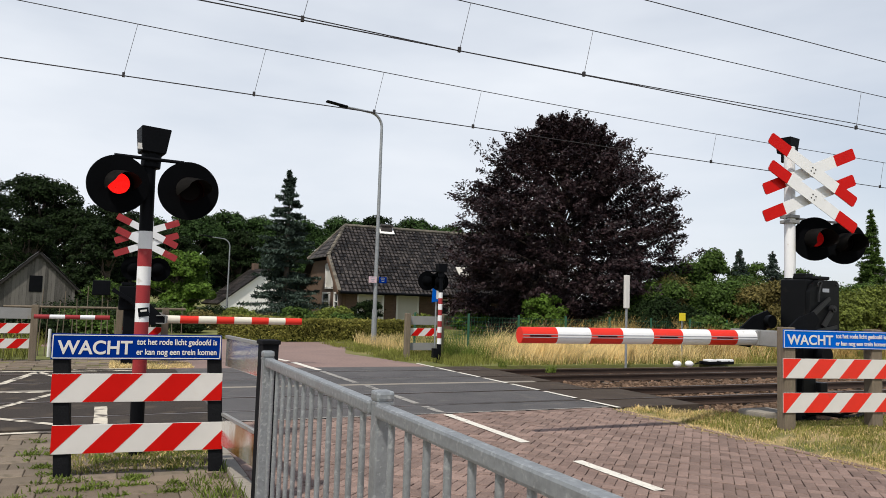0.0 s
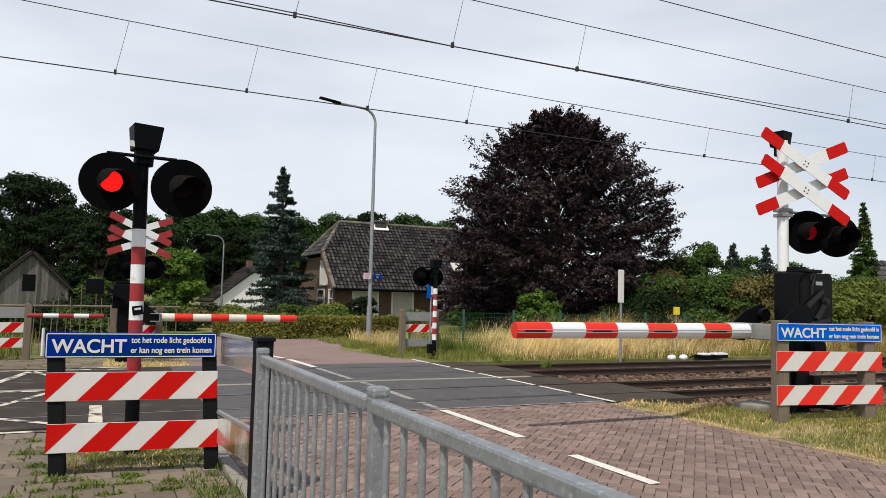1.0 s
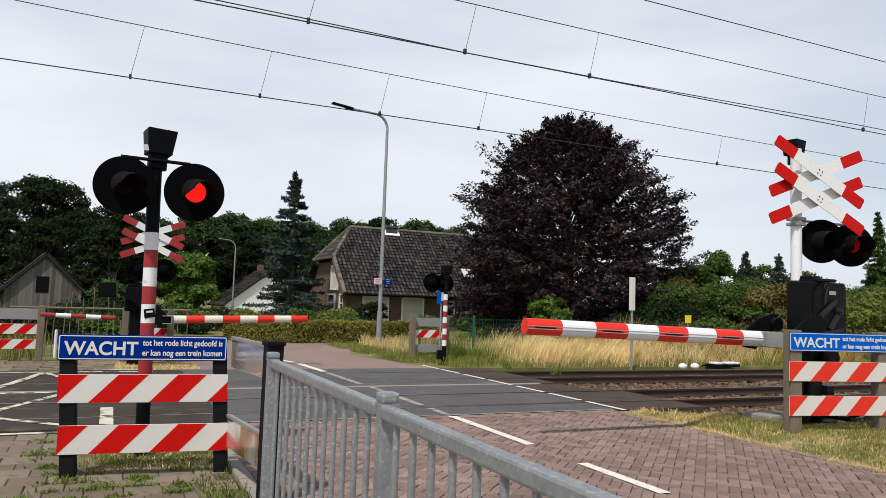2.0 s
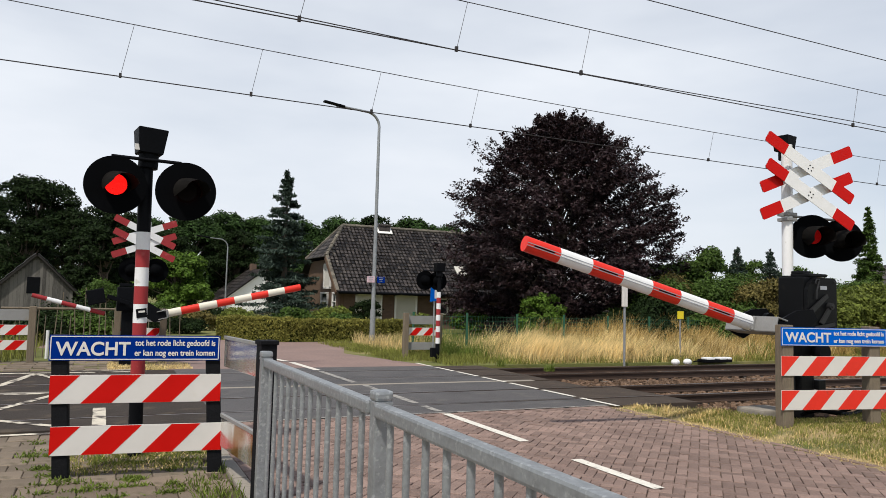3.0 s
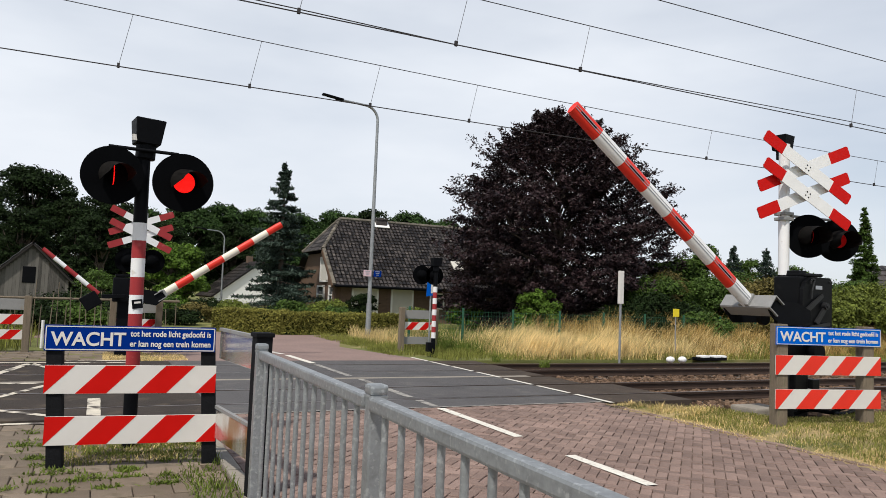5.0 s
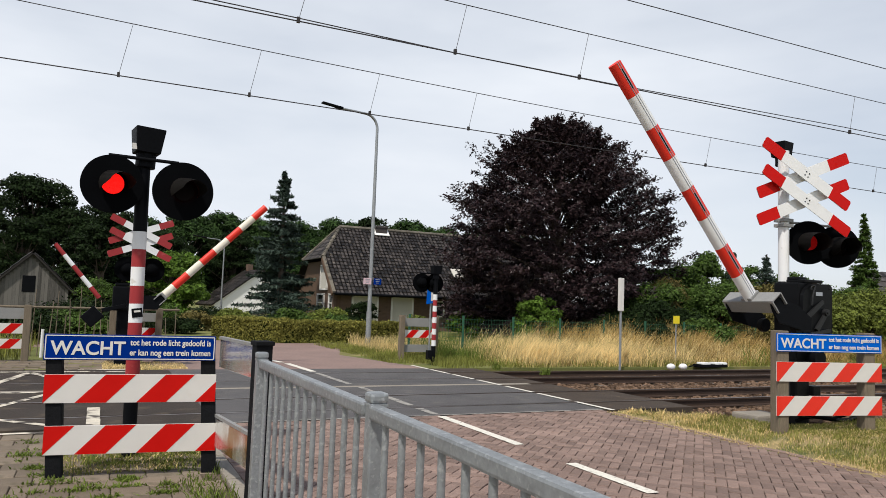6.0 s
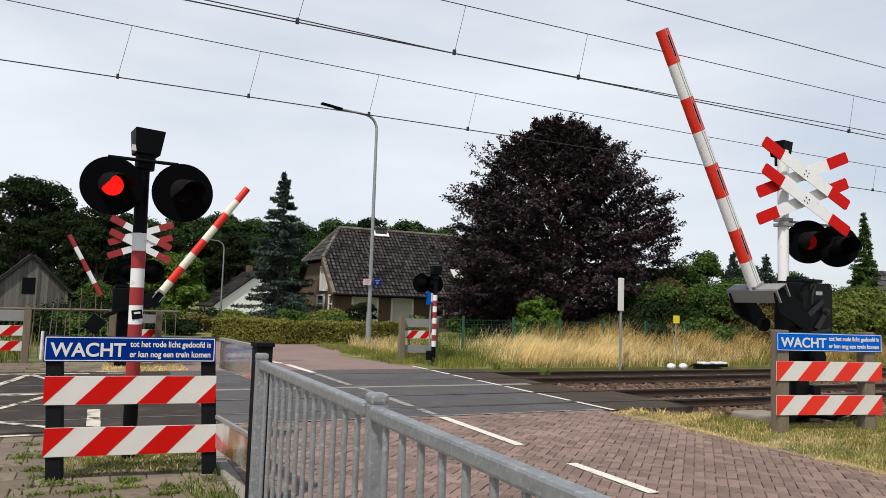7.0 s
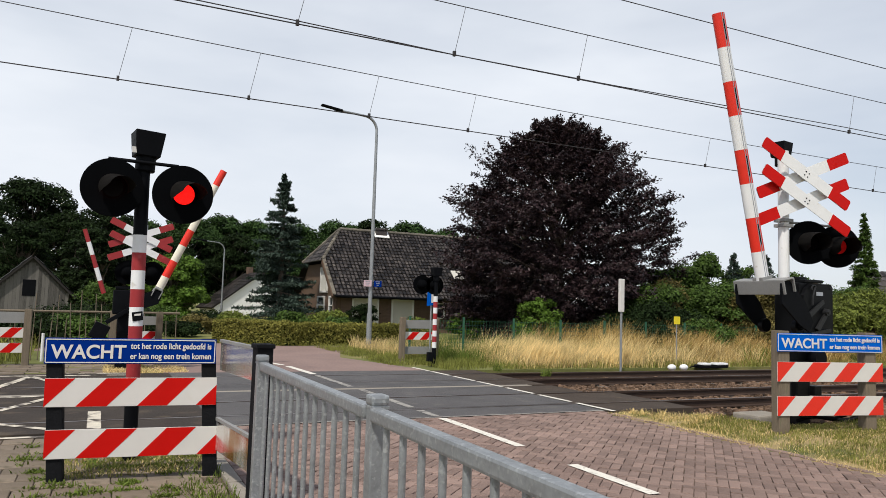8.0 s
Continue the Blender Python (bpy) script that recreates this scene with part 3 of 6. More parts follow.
def st_cross(parent, at, turn, size, red, apart=0.012, angles=(-28, 28)):
    """Two crossed white boards with red ends; faces -y."""
    for k, ang in enumerate(angles):
        m = Matrix.Translation(at) @ turn @ Matrix.Translation((0, -apart * k, 0)) @ pose(0, 0, 0, 0, ang, 0)
        L, h, c = size / 2, size * 0.051, size * 0.012
        bm = B()
        slab(bm, [(-L, -h + c), (-L + c, -h), (L - c, -h), (L, -h + c), (L, h - c), (L - c, h), (-L + c, h), (-L, h - c)], 0.01, m)
        arm = part("cross_arm", bm, M_BOOMWHITE, parent, "white crossing board with red ends")
        for s in (-1, 1):
            bm = B()
            q = L * 0.56
            slab(bm, [(s * q, -h), (s * (L - c), -h), (s * L, -h + c), (s * L, h - c), (s * (L - c), h), (s * q, h)], 0.014, m @ Matrix.Translation((0, -0.002, 0)))
            part("red_end", bm, red, arm)
        if k:
            bm = B()
            box(bm, 0.07, apart, 0.05, (0, 0.01 + apart / 2, 0), bevel=0.004)
            bm.transform(m)
            part("spacer", bm, M_GREY, arm)
            for bx in (-0.03, 0.03):
                for bz in (-0.03, 0.03):
                    bm = B()
                    p = m @ Vector((bx, -0.004, bz))
                    rod(bm, p, m @ Vector((bx, 0.004, bz)), 0.011, 0.011, 8)
                    part("bolt", bm, M_BLACK, arm)


def banded_pole(parent, r, bands):
    for z0, z1, m in bands:
        bm = B()
        rod(bm, (0, 0, z0), (0, 0, z1), r, r, 24)
        part("pole_band", bm, m, parent, "", True)


def bell_head(parent, at, turn=None, k=1.0):
    bm = B()
    t = Matrix.Translation(at) @ (turn or Matrix())
    bmesh.ops.create_cone(bm, cap_ends=True, segments=4, radius1=0.17 * k, radius2=0.21 * k, depth=0.26 * k, matrix=t @ Matrix.Translation((0, 0, 0.16 * k)) @ pose(0, 0, 0, 0, 0, 45))
    rod(bm, t @ Vector((0, 0, -0.12 * k)), t @ Vector((0, 0, 0.04 * k)), 0.1 * k, 0.1 * k, 16)
    bmesh.ops.bevel(bm, geom=list(bm.edges), offset=0.008, segments=1, affect="EDGES")
    part("bell_head", bm, M_BLACK, parent, "black tapered bell housing")


def build_kerb():
    kerb = tagged(new("kerb"), "worn grey concrete kerb between footpath and road", "kerb", kind="structure")
    bm = B()
    box(bm, 0.13, 0.985, 0.2, (0, 0, 0), bevel=0.015)
    me = finish("kerb_stone", bm, M_CONCRETE)
    for i in range(13):
        ob = new("kerb_stone", me)
        ob.parent = kerb
        ob.matrix_basis = pose(1.2, 9.2 - i, -0.085 + 0.004 * ((i * 5) % 3))


build_ground()
build_kerb()
build_crossing()
build_markings()

# near fence beside the footpath
fence_left = warning_fence(pose(-0.325, 7.2, 0.0, 0, -0.15, -7), 1.425, ((1.02, 1.245), (0.645, 0.895), (0.2, 0.45)), (0.075, 1.36), M_DARKPOST,
                           "red and white striped fence with blue notice on leaning dark posts", M_BLUE, lean=0.058)
# fence beside the right lane; stronger sun is painted into its blue and red
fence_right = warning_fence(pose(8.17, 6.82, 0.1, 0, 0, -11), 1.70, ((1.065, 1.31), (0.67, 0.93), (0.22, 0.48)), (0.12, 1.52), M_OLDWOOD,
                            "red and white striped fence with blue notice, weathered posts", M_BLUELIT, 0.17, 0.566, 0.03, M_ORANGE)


def side_fence():
    ob = thing("side_fence", pose(1.07, 7.02, 0, 0, 0, -83.5), "dark post and stained metal boards beside the footpath", "fence")
    for z0, z1 in ((0.97, 1.235), (0.24, 0.52)):
        bm = B()
        box(bm, 1.14, 0.02, z1 - z0, (0.57, 0.0, (z0 + z1) / 2), bevel=0.003)
        brd = part("board", bm, M_RUSTBACK, ob, "stained bare metal back of a board")
        bm = B()
        box(bm, 1.14, 0.035, 0.03, (0.57, -0.006, z1 + 0.004), bevel=0.004)
        part("top_edge", bm, M_GREY, brd)
    bm = B()
    box(bm, 0.13, 0.13, 1.28, (1.2, 0.0, 0.63), bevel=0.01)
    box(bm, 0.16, 0.15, 0.035, (1.2, 0.0, 1.265), bevel=0.008)
    part("post", bm, M_DARKPOST, ob, "dark recycled plastic post")


def railing():
    ob = thing("railing", pose(1.07, 5.18, 0.02, 0, 0, 0), "galvanised steel railing with upright bars beside the road", "railing")
    lean = -0.012
    posts = (0.0, -2.27, -4.54)
    for y in posts:
        x = lean * -y * 0.8
        bm = B()
        box(bm, 0.075, 0.075, 1.18, (-x, y, 0.59), bevel=0.008)
        post = part("post", bm, M_GALV, ob)
        bm = B()
        box(bm, 0.083, 0.083, 0.045, (-x, y, 1.2), bevel=0.014)
        box(bm, 0.079, 0.079, 0.012, (-x, y, 1.17))
        part("cap", bm, M_GALV, post)
    for k in range(2):
        y0, y1 = posts[k] - 0.0375, posts[k + 1] + 0.0375
        for z, w, h in ((1.145, 0.055, 0.06), (0.1, 0.04, 0.035)):
            bm = B()
            box(bm, w, y0 - y1, h, (0, (y0 + y1) / 2, z), bevel=0.012)
            part("rail_bar", bm, M_GALV, ob)
        n = 13
        for i in range(1, n):
            y = posts[k] + (posts[k + 1] - posts[k]) * i / n
            bm = B()
            rod(bm, (0, y, 0.1), (0, y, 1.125), 0.0145, 0.0145, 12)
            part("baluster", bm, M_GALV, ob, "", True)
    return ob


side_fence()
railing()


# near signal mast with two flashing discs
def near_signal():
    ob = thing("signal_mast", pose(0.376, 7.95, 0, 0, -0.8, 0), "red and white banded mast with twin red flashing signals", "signal mast")
    banded_pole(ob, 0.067, [(0.0, 0.62, M_BLACK), (0.62, 1.33, M_FADED), (1.33, 1.52, M_BOOMWHITE), (1.52, 1.7, M_FADED), (1.7, 1.89, M_BOOMWHITE), (1.89, 2.07, M_FADED), (2.07, 2.25, M_BOOMWHITE), (2.25, 3.0, M_BLACK)])
    bell_head(ob, (0.02, 0, 3.02), pose(0, 0, 0, 0, 3, 8), 0.98)
    bm = B()
    rod(bm, (-0.33, -0.11, 2.99), (0.33, -0.11, 2.97), 0.018, 0.018, 12)
    part("bracket", bm, M_BLACK, ob, "black cross bar carrying the signals", True)
    bm = B()
    box(bm, 0.09, 0.004, 0.06, (-0.075, -0.13, 3.1), pose(0, 0, 0, 0, 0, 8))
    part("bell_label", bm, M_WHITE, ob, "small white label")
    turn = pose(0, 0, 0, 0, 0, 4)
    l = disc_signal(ob, (-0.28, -0.13, 2.7), 0.29, turn, hood=0.27, wrap=-8, aim=16)
    r = disc_signal(ob, (0.385, -0.13, 2.68), 0.3, turn, hood=0.27, wrap=-8, aim=16)
    bm = B()
    box(bm, 0.1, 0.004, 0.09, (0.01, -0.069, 1.43), pose(0, 0, 0, 0, -7, 0))
    st = part("sticker", bm, M_BLACK, ob, "small black sticker")
    bm = B()
    box(bm, 0.06, 0.003, 0.02, (0.01, -0.0725, 1.445), pose(0, 0, 0, 0, -7, 0))
    part("sticker_mark", bm, M_WHITE, st)
    return l, r


LENS_LEFT, LENS_RIGHT = near_signal()


# right mast with crosses, signals and the barrier machine
def right_signal():
    ob = thing("signal_mast", pose(9.44, 7.75, 0.1), "white mast with two red-ended crosses and twin signals", "signal mast")
    bm = B()
    rod(bm, (0, 0, 2.05), (0, 0, 4.08), 0.08, 0.08, 24)
    part("pole", bm, M_BOOMWHITE, ob, "white upper pole", True)
    bm = B()
    rod(bm, (0, 0, 0), (0, 0, 2.06), 0.087, 0.087, 24)
    part("pole_foot", bm, M_BLACK, ob, "black lower pole", True)
    turn = pose(0, 0, 0, 0, 0, -11)
    bell_head(ob, (0.07, 0.1, 3.98), pose(0, 0, 0, 0, 0, 10), 0.9)
    for z in (3.75, 3.34):
        st_cross(ob, (0.2, -0.2, z - 0.05), turn, 1.76, M_RED, 0.07, (-22.5, 30.5))
    bm = B()
    rod(bm, (-0.1, 0, 2.98), (1.05, -0.06, 2.98), 0.02, 0.02, 10)
    box(bm, 0.2, 0.2, 0.05, (0, 0, 3.0), bevel=0.006)
    box(bm, 0.2, 0.2, 0.05, (0, 0, 2.92), bevel=0.006)
    part("bracket", bm, M_GREY, ob)
    side = pose(0, 0, 0, 0, 0, -30)
    a = disc_signal(ob, (0.4, -0.12, 2.68), 0.335, side, hood=0.46, glow=M_REDDIM, wrap=32)
    b = disc_signal(ob, (1.07, -0.12, 2.66), 0.335, side, hood=0.46, glow=M_REDDIM, wrap=32)
    return a, b


SIDE_LEFT, SIDE_RIGHT = right_signal()


def machine():
    ob = thing("barrier_machine", pose(9.48, 7.6, 0.05), "black barrier drive cabinet with levers on a pedestal", "barrier machine")
    bm = B()
    box(bm, 0.34, 0.44, 0.78, (0.0, 0.0, 1.7), bevel=0.025)
    cab = part("cabinet", bm, M_CABINET, ob)
    bm = B()
    slab(bm, [(-0.16, 1.28), (0.45, 1.28), (0.47, 1.32), (0.47, 2.03), (0.43, 2.08), (0.02, 2.08), (-0.1, 2.0), (-0.16, 1.9)], 0.06, pose(0, -0.285, 0))
    cover = part("cover", bm, M_CABINET, cab, "black enamelled front cover with cut corners")
    bm = B()
    box(bm, 0.4, 0.42, 0.05, (0.13, -0.03, 2.115), bevel=0.015)
    box(bm, 0.18, 0.2, 0.05, (0.02, -0.03, 2.155), bevel=0.012)
    part("lid", bm, M_CABINET, cab)
    for bx, bz in ((-0.11, 1.34), (0.42, 1.34), (0.42, 2.02), (0.04, 2.03)):
        bm = B()
        rod(bm, (bx, -0.283, bz), (bx, -0.3, bz), 0.017, 0.015, 8)
        part("bolt", bm, M_GREYDARK, cover)
    bm = B()
    box(bm, 0.14, 0.006, 0.055, (0.18, -0.288, 1.93), bevel=0.002)
    part("plate", bm, M_INK, cover, "small pale maker's plate")
    # bent cable at the top corner
    bm = B()
    prev = None
    for i in range(9):
        a = radians(200 - 25 * i)
        p = Vector((0.03 + 0.05 * math.cos(a), -0.31, 2.0 + 0.05 * math.sin(a))) if i < 7 else Vector((0.02 - 0.012 * (i - 6), -0.31, 2.0 - 0.12 * (i - 6)))
        if prev:
            rod(bm, prev, p, 0.012, 0.012, 8)
        prev = p
    part("cable", bm, M_GREYDARK, ob, "", True)
    bm = B()
    box(bm, 0.28, 0.3, 1.3, (0.0, 0.0, 0.65), bevel=0.02)
    part("pedestal", bm, M_CABINET, ob)
    for s in (-1, 1):
        bm = B()
        rod(bm, (-0.3, s * 0.25, 1.44), (-0.3, s * 0.33, 1.44), 0.1, 0.1, 20)
        rod(bm, (-0.3, s * 0.33, 1.44), (-0.3, s * 0.36, 1.44), 0.045, 0.045, 12)
        part("pivot_wheel", bm, M_CABINET, ob, "", True)
    # levers from the hub to the fork
    for pts, w in ((((-0.3, 1.5), (0.02, 1.72), (0.22, 1.84), (0.24, 1.79), (0.05, 1.65), (-0.27, 1.42)), 0.025), (((0.06, 1.42), (0.27, 1.66), (0.33, 1.63), (0.13, 1.38)), 0.03), (((-0.05, 1.36), (0.38, 1.42), (0.38, 1.37), (-0.05, 1.31)), 0.02)):
        bm = B()
        slab(bm, list(pts), w, pose(0, -0.325, 0))
        part("lever", bm, M_GREYDARK, ob, "flat dark steel lever")
    bm = B()
    rod(bm, (0.29, -0.24, 1.66), (0.29, -0.35, 1.66), 0.06, 0.05, 16)
    rod(bm, (0.29, -0.35, 1.66), (0.29, -0.365, 1.66), 0.025, 0.022, 10)
    part("hub", bm, M_GREYDARK, ob, "round drive hub", True)
    bm = B()
    rod(bm, (0.19, -0.1, 0.98), (0.19, -0.3, 0.98), 0.12, 0.12, 18)
    part("buffer", bm, M_BLACK, ob, "round black buffer under the cabinet", True)
    bm = B()
    box(bm, 0.16, 0.2, 0.14, (0.22, -0.12, 0.5), bevel=0.015)
    part("junction_box", bm, M_CABINET, ob)
    bm = B()
    rod(bm, (-0.27, -0.05, 0.9), (-0.27, -0.05, 0.62), 0.02, 0.02, 8)
    rod(bm, (-0.27, -0.05, 0.9), (-0.2, -0.05, 0.97), 0.018, 0.018, 8)
    box(bm, 0.08, 0.1, 0.3, (-0.24, -0.05, 0.52), bevel=0.01)
    part("conduit", bm, M_GREYDARK, ob, "thin conduit with a small box")
    bm = B()
    box(bm, 0.62, 0.5, 0.24, (-0.38, 0.3, 0.0), bevel=0.03)
    part("footing", bm, M_CONCRETE, ob, "weathered concrete footing")
    # slack cables lying round the foot
    r = random.Random(12)
    for k in range(6):
        bm = B()
        prev = None
        for i in range(9):
            f = i / 8
            p = Vector((-0.32 + 1.45 * f + 0.05 * math.sin(3 * f + k), -0.3 - 0.06 * (k % 3) + 0.08 * math.sin(5 * f + 2 * k), 0.1 + 0.035 * k * (1 - 0.6 * f) + 0.03 * math.sin(7 * f + k)))
            if prev:
                rod(bm, prev, p, 0.028, 0.028, 8)
            prev = p
        part("slack_cable", bm, M_CABINET if k % 2 else M_BLACKMAT, ob, "black ribbed cable", True)


machine()


def boom(name, m, length, start, drop, sign, colours, r0, r1, stripes, slit=True, fork=0.34, weight=False):
    """A barrier boom, closed; origin at its pivot, pointing along sign * x."""
    ob = thing(name, m, "red and white striped barrier boom on its fork", "barrier boom", "barrier booms")
    for i in range(stripes):
        a, b = start + (length - start) * (stripes - 1 - i) / stripes, start + (length - start) * (stripes - i) / stripes
        ra, rb = (r0 + (r1 - r0) * (v - start) / (length - start) for v in (a, b))
        bm = B()
        rod(bm, (sign * a, 0, -drop), (sign * b, 0, -drop), ra, rb, 20)
        bmesh.ops.scale(bm, vec=(1, 0.8, 1), verts=bm.verts)
        piece = part("boom_band", bm, colours[i % 2], ob, "", True)
        if slit:
            bm = B()
            c, w = (a + b) / 2, (b - a)
            y = -0.8 * (ra + rb) / 2
            box(bm, w, 0.006, 0.008, (sign * c, y, -drop + 0.012))
            box(bm, w, 0.006, 0.008, (sign * c, y, -drop - 0.022))
            part("groove", bm, M_INK, piece)
            if i % 2 == 0 and w > 0.3:
                bm = B()
                box(bm, w * 0.6, 0.007, 0.015, (sign * c, y - 0.002, -drop - 0.005))
                part("reflector", bm, M_BLACK, piece, "dark reflector strip")
    if fork:
        bm = B()
        box(bm, 0.2, 2 * fork + 0.1, 0.02, (sign * (start - 0.02), 0.0, -drop + r0 * 0.95), bevel=0.004)
        box(bm, 0.02, 2 * fork + 0.1, r0 * 1.9, (sign * (start + 0.08), 0.0, -drop), bevel=0.004)
        box(bm, 0.2, 2 * fork + 0.1, 0.02, (sign * (start - 0.02), 0.0, -drop - r0 * 0.95), bevel=0.004)
        box(bm, 0.16, r0 * 1.7, r0 * 1.9, (sign * (start + 0.05), 0.0, -drop), bevel=0.01)
        part("clamp", bm, M_GREY, ob, "grey folded metal clamp")
        for s in (-1, 1):
            bm = B()
            pts = [(0.0, 0.12), (-0.12, 0.0), (0.0, -0.15), (start * 0.6, -drop - r0 * 1.5), (start - 0.05, -drop - r0 * 1.3), (start + 0.06, -drop - r0), (start + 0.06, -drop + r0 * 0.4), (start * 0.5, -drop * 0.2 + 0.08)]
            slab(bm, [(sign * x, z) for x, z in pts], 0.03, Matrix.Translation((0, s * fork - 0.015, 0)))
            part("fork_arm", bm, M_BLACK, ob, "black fork arm")
    if weight:
        bm = B()
        box(bm, 0.1, 0.08, 0.1, (-sign * 0.25, 0, 0.12), bevel=0.01)
        box(bm, 0.5, 0.06, 0.09, (-sign * 0.3, -0.1, 0.17), pose(0, 0, 0, 0, sign * 32, 0), bevel=0.01)
        box(bm, 0.36, 0.12, 0.33, (-sign * 0.74, -0.1, 0.33), bevel=0.02)
        part("counterweight", bm, M_BLACK, ob, "black counterweight block")
    return ob


BOOM_NEAR = boom("barrier_boom", pose(9.24, 7.6, 1.54), 4.65, 0.62, 0.28, -1, (M_ORANGE, M_BOOMWHITE), 0.108, 0.1, 8, True, 0.4)
FARX, FARY = 0.85, 17.8
BOOM_FAR = boom("barrier_boom", pose(0.67, FARY, 1.38), 3.79, 0.54, 0.34, 1, (M_ORANGE, M_CREAM), 0.092, 0.08, 8, False, 0.16, True)
BOOM_PATH = boom("barrier_boom", pose(0.56, FARY, 1.39), 1.9, 0.42, 0.34, -1, (M_FADED, M_BOOMWHITE), 0.05, 0.045, 5, False, 0.0)


def far_signal_left():
    ob = thing("signal_mast", pose(FARX + 0.03, FARY + 0.35, 0), "far mast with two crosses and signals seen from behind", "signal mast")
    bm = B()
    rod(bm, (0, 0, 0), (0, 0, 3.3), 0.07, 0.07, 18)
    part("pole", bm, M_BOOMWHITE, ob, "", True)
    for z in (3.05, 2.75):
        st_cross(ob, (-0.06, -0.1, z), pose(0, 0, 0, 0, 0, 3), 1.46, M_FADED, 0.03, (-21, 25))
    back = pose(0, 0, 0, 0, 0, 180)
    for x in (-0.3, 0.22):
        disc_signal(ob, (x, 0.06, 2.18), 0.28, back, lens=False)
    mach = thing("barrier_machine", pose(FARX - 0.35, FARY + 0.2, 0), "black barrier drive cabinet beside the footpath", "barrier machine")
    bm = B()
    box(bm, 0.5, 0.4, 0.55, (0.05, 0, 1.5), bevel=0.03)
    box(bm, 0.42, 0.36, 0.06, (0.05, 0, 1.82), bevel=0.01)
    part("cabinet", bm, M_BLACK, mach)
    bm = B()
    box(bm, 0.26, 0.26, 1.25, (0.05, 0, 0.62), bevel=0.02)
    part("pedestal", bm, M_BLACK, mach)


def far_signal_right():
    ob = thing("signal_mast", pose(8.3, 17.93, 0), "red and white banded mast seen from behind", "signal mast")
    bands = [(0.0, 0.5, M_BLACK)]
    z = 0.5
    for i in range(9):
        bands.append((z, z + 0.155, (M_BOOMWHITE, M_FADED)[i % 2]))
        z += 0.155
    bands.append((z, 2.5, M_BLACK))
    banded_pole(ob, 0.06, bands)
    bell_head(ob, (0, 0, 2.42), None, 0.9)
    back = pose(0, 0, 0, 0, 0, 180)
    for x in (-0.36, 0.02):
        disc_signal(ob, (x, 0.14, 2.2), 0.26, back, lens=False)
    bm = B()
    rod(bm, (-0.45, 0.05, 2.46), (0.1, 0.05, 2.46), 0.018, 0.018, 8)
    part("bracket", bm, M_BLACK, ob, "", True)
    bm = B()
    box(bm, 0.14, 0.14, 0.25, (-0.12, 0.0, 0.26), bevel=0.01)
    part("junction_box", bm, M_BLACK, ob)
    bx = thing("road_sign", pose(8.75, 19.2, 0), "blue rectangular road sign on a thin post", "sign")
    bm = B()
    rod(bm, (0, 0, 0), (0, 0, 2.1), 0.025, 0.025, 10)
    part("post", bm, M_GALV, bx, "", True)
    bm = B()
    slab(bm, [(-0.17, 1.62), (0.17, 1.68), (0.19, 2.18), (-0.15, 2.1)], 0.012, pose(0, -0.05, 0, 0, 0, 10))
    part("plate", bm, M_BLUELIT, bx)
    bm = B()
    box(bm, 0.09, 0.004, 0.36, (0.02, -0.054, 1.9), pose(0, 0, 0, 0, 0, 10))
    part("symbol", bm, M_WHITE, bx, "plain white bar")


def plank_fence(m, width, label, rails=((0.95, 1.2, False), (0.62, 0.85, True), (0.28, 0.5, True))):
    ob = thing("plank_fence", m, label, "fence", "fences beyond the tracks")
    for x in (0.06, width - 0.06):
        bm = B()
        box(bm, 0.15, 0.15, 1.36, (x, 0.09, 0.6), bevel=0.015)
        part("post", bm, M_OLDWOOD, ob)
    for z0, z1, striped in rails:
        if striped:
            striped_board(ob, width, z1 - z0, 0, z0, 0.175, pitch=0.45)
        else:
            bm = B()
            box(bm, width, 0.025, z1 - z0, (width / 2, 0.178, (z0 + z1) / 2), bevel=0.004)
            part("board", bm, M_GREY, ob, "bare grey back of a board")
    return ob


far_signal_left()
far_signal_right()
plank_fence(pose(8.02, 19.6, 0), 1.2, "weathered wooden fence with grey and striped boards", ((0.95, 1.2, False), (0.62, 0.85, True), (0.2, 0.42, False)))
plank_fence(pose(-2.6, 18.9, 0), 1.25, "weathered wooden fence with striped boards beside the footpath")
plank_fence(pose(0.3, 18.95, 0), 1.15, "striped board fence behind the far mast", ((0.95, 1.16, False), (0.55, 0.8, True), (0.15, 0.4, True)))


def stake_fence():
    ob = thing("stake_fence", pose(-2.2, 20.4, 0), "thin wooden rail with bean stakes in the thicket", "fence")
    r = random.Random(4)
    bm = B()
    rod(bm, (0, 0, 1.2), (4.2, 0.2, 1.22), 0.03, 0.03, 8)
    part("rail_pole", bm, M_OLDWOOD, ob, "", True)
    for i in range(24):
        x = 0.1 + i * 0.175 + r.uniform(-0.05, 0.05)
        bm = B()
        rod(bm, (x, r.uniform(0, 0.2), -0.05), (x + r.uniform(-0.08, 0.08), r.uniform(0, 0.2), r.uniform(0.9, 1.75)), 0.014, 0.01, 6)
        part("stake", bm, M_OLDWOOD, ob)
    for x, h in ((1.05, 0.38), (2.75, 0.42)):
        bm = B()
        rod(bm, (x, -0.3, 0), (x, -0.3, h + 0.3), 0.035, 0.035, 8)
        part("white_stake", bm, M_BOOMWHITE, ob, "white painted stake")


stake_fence()


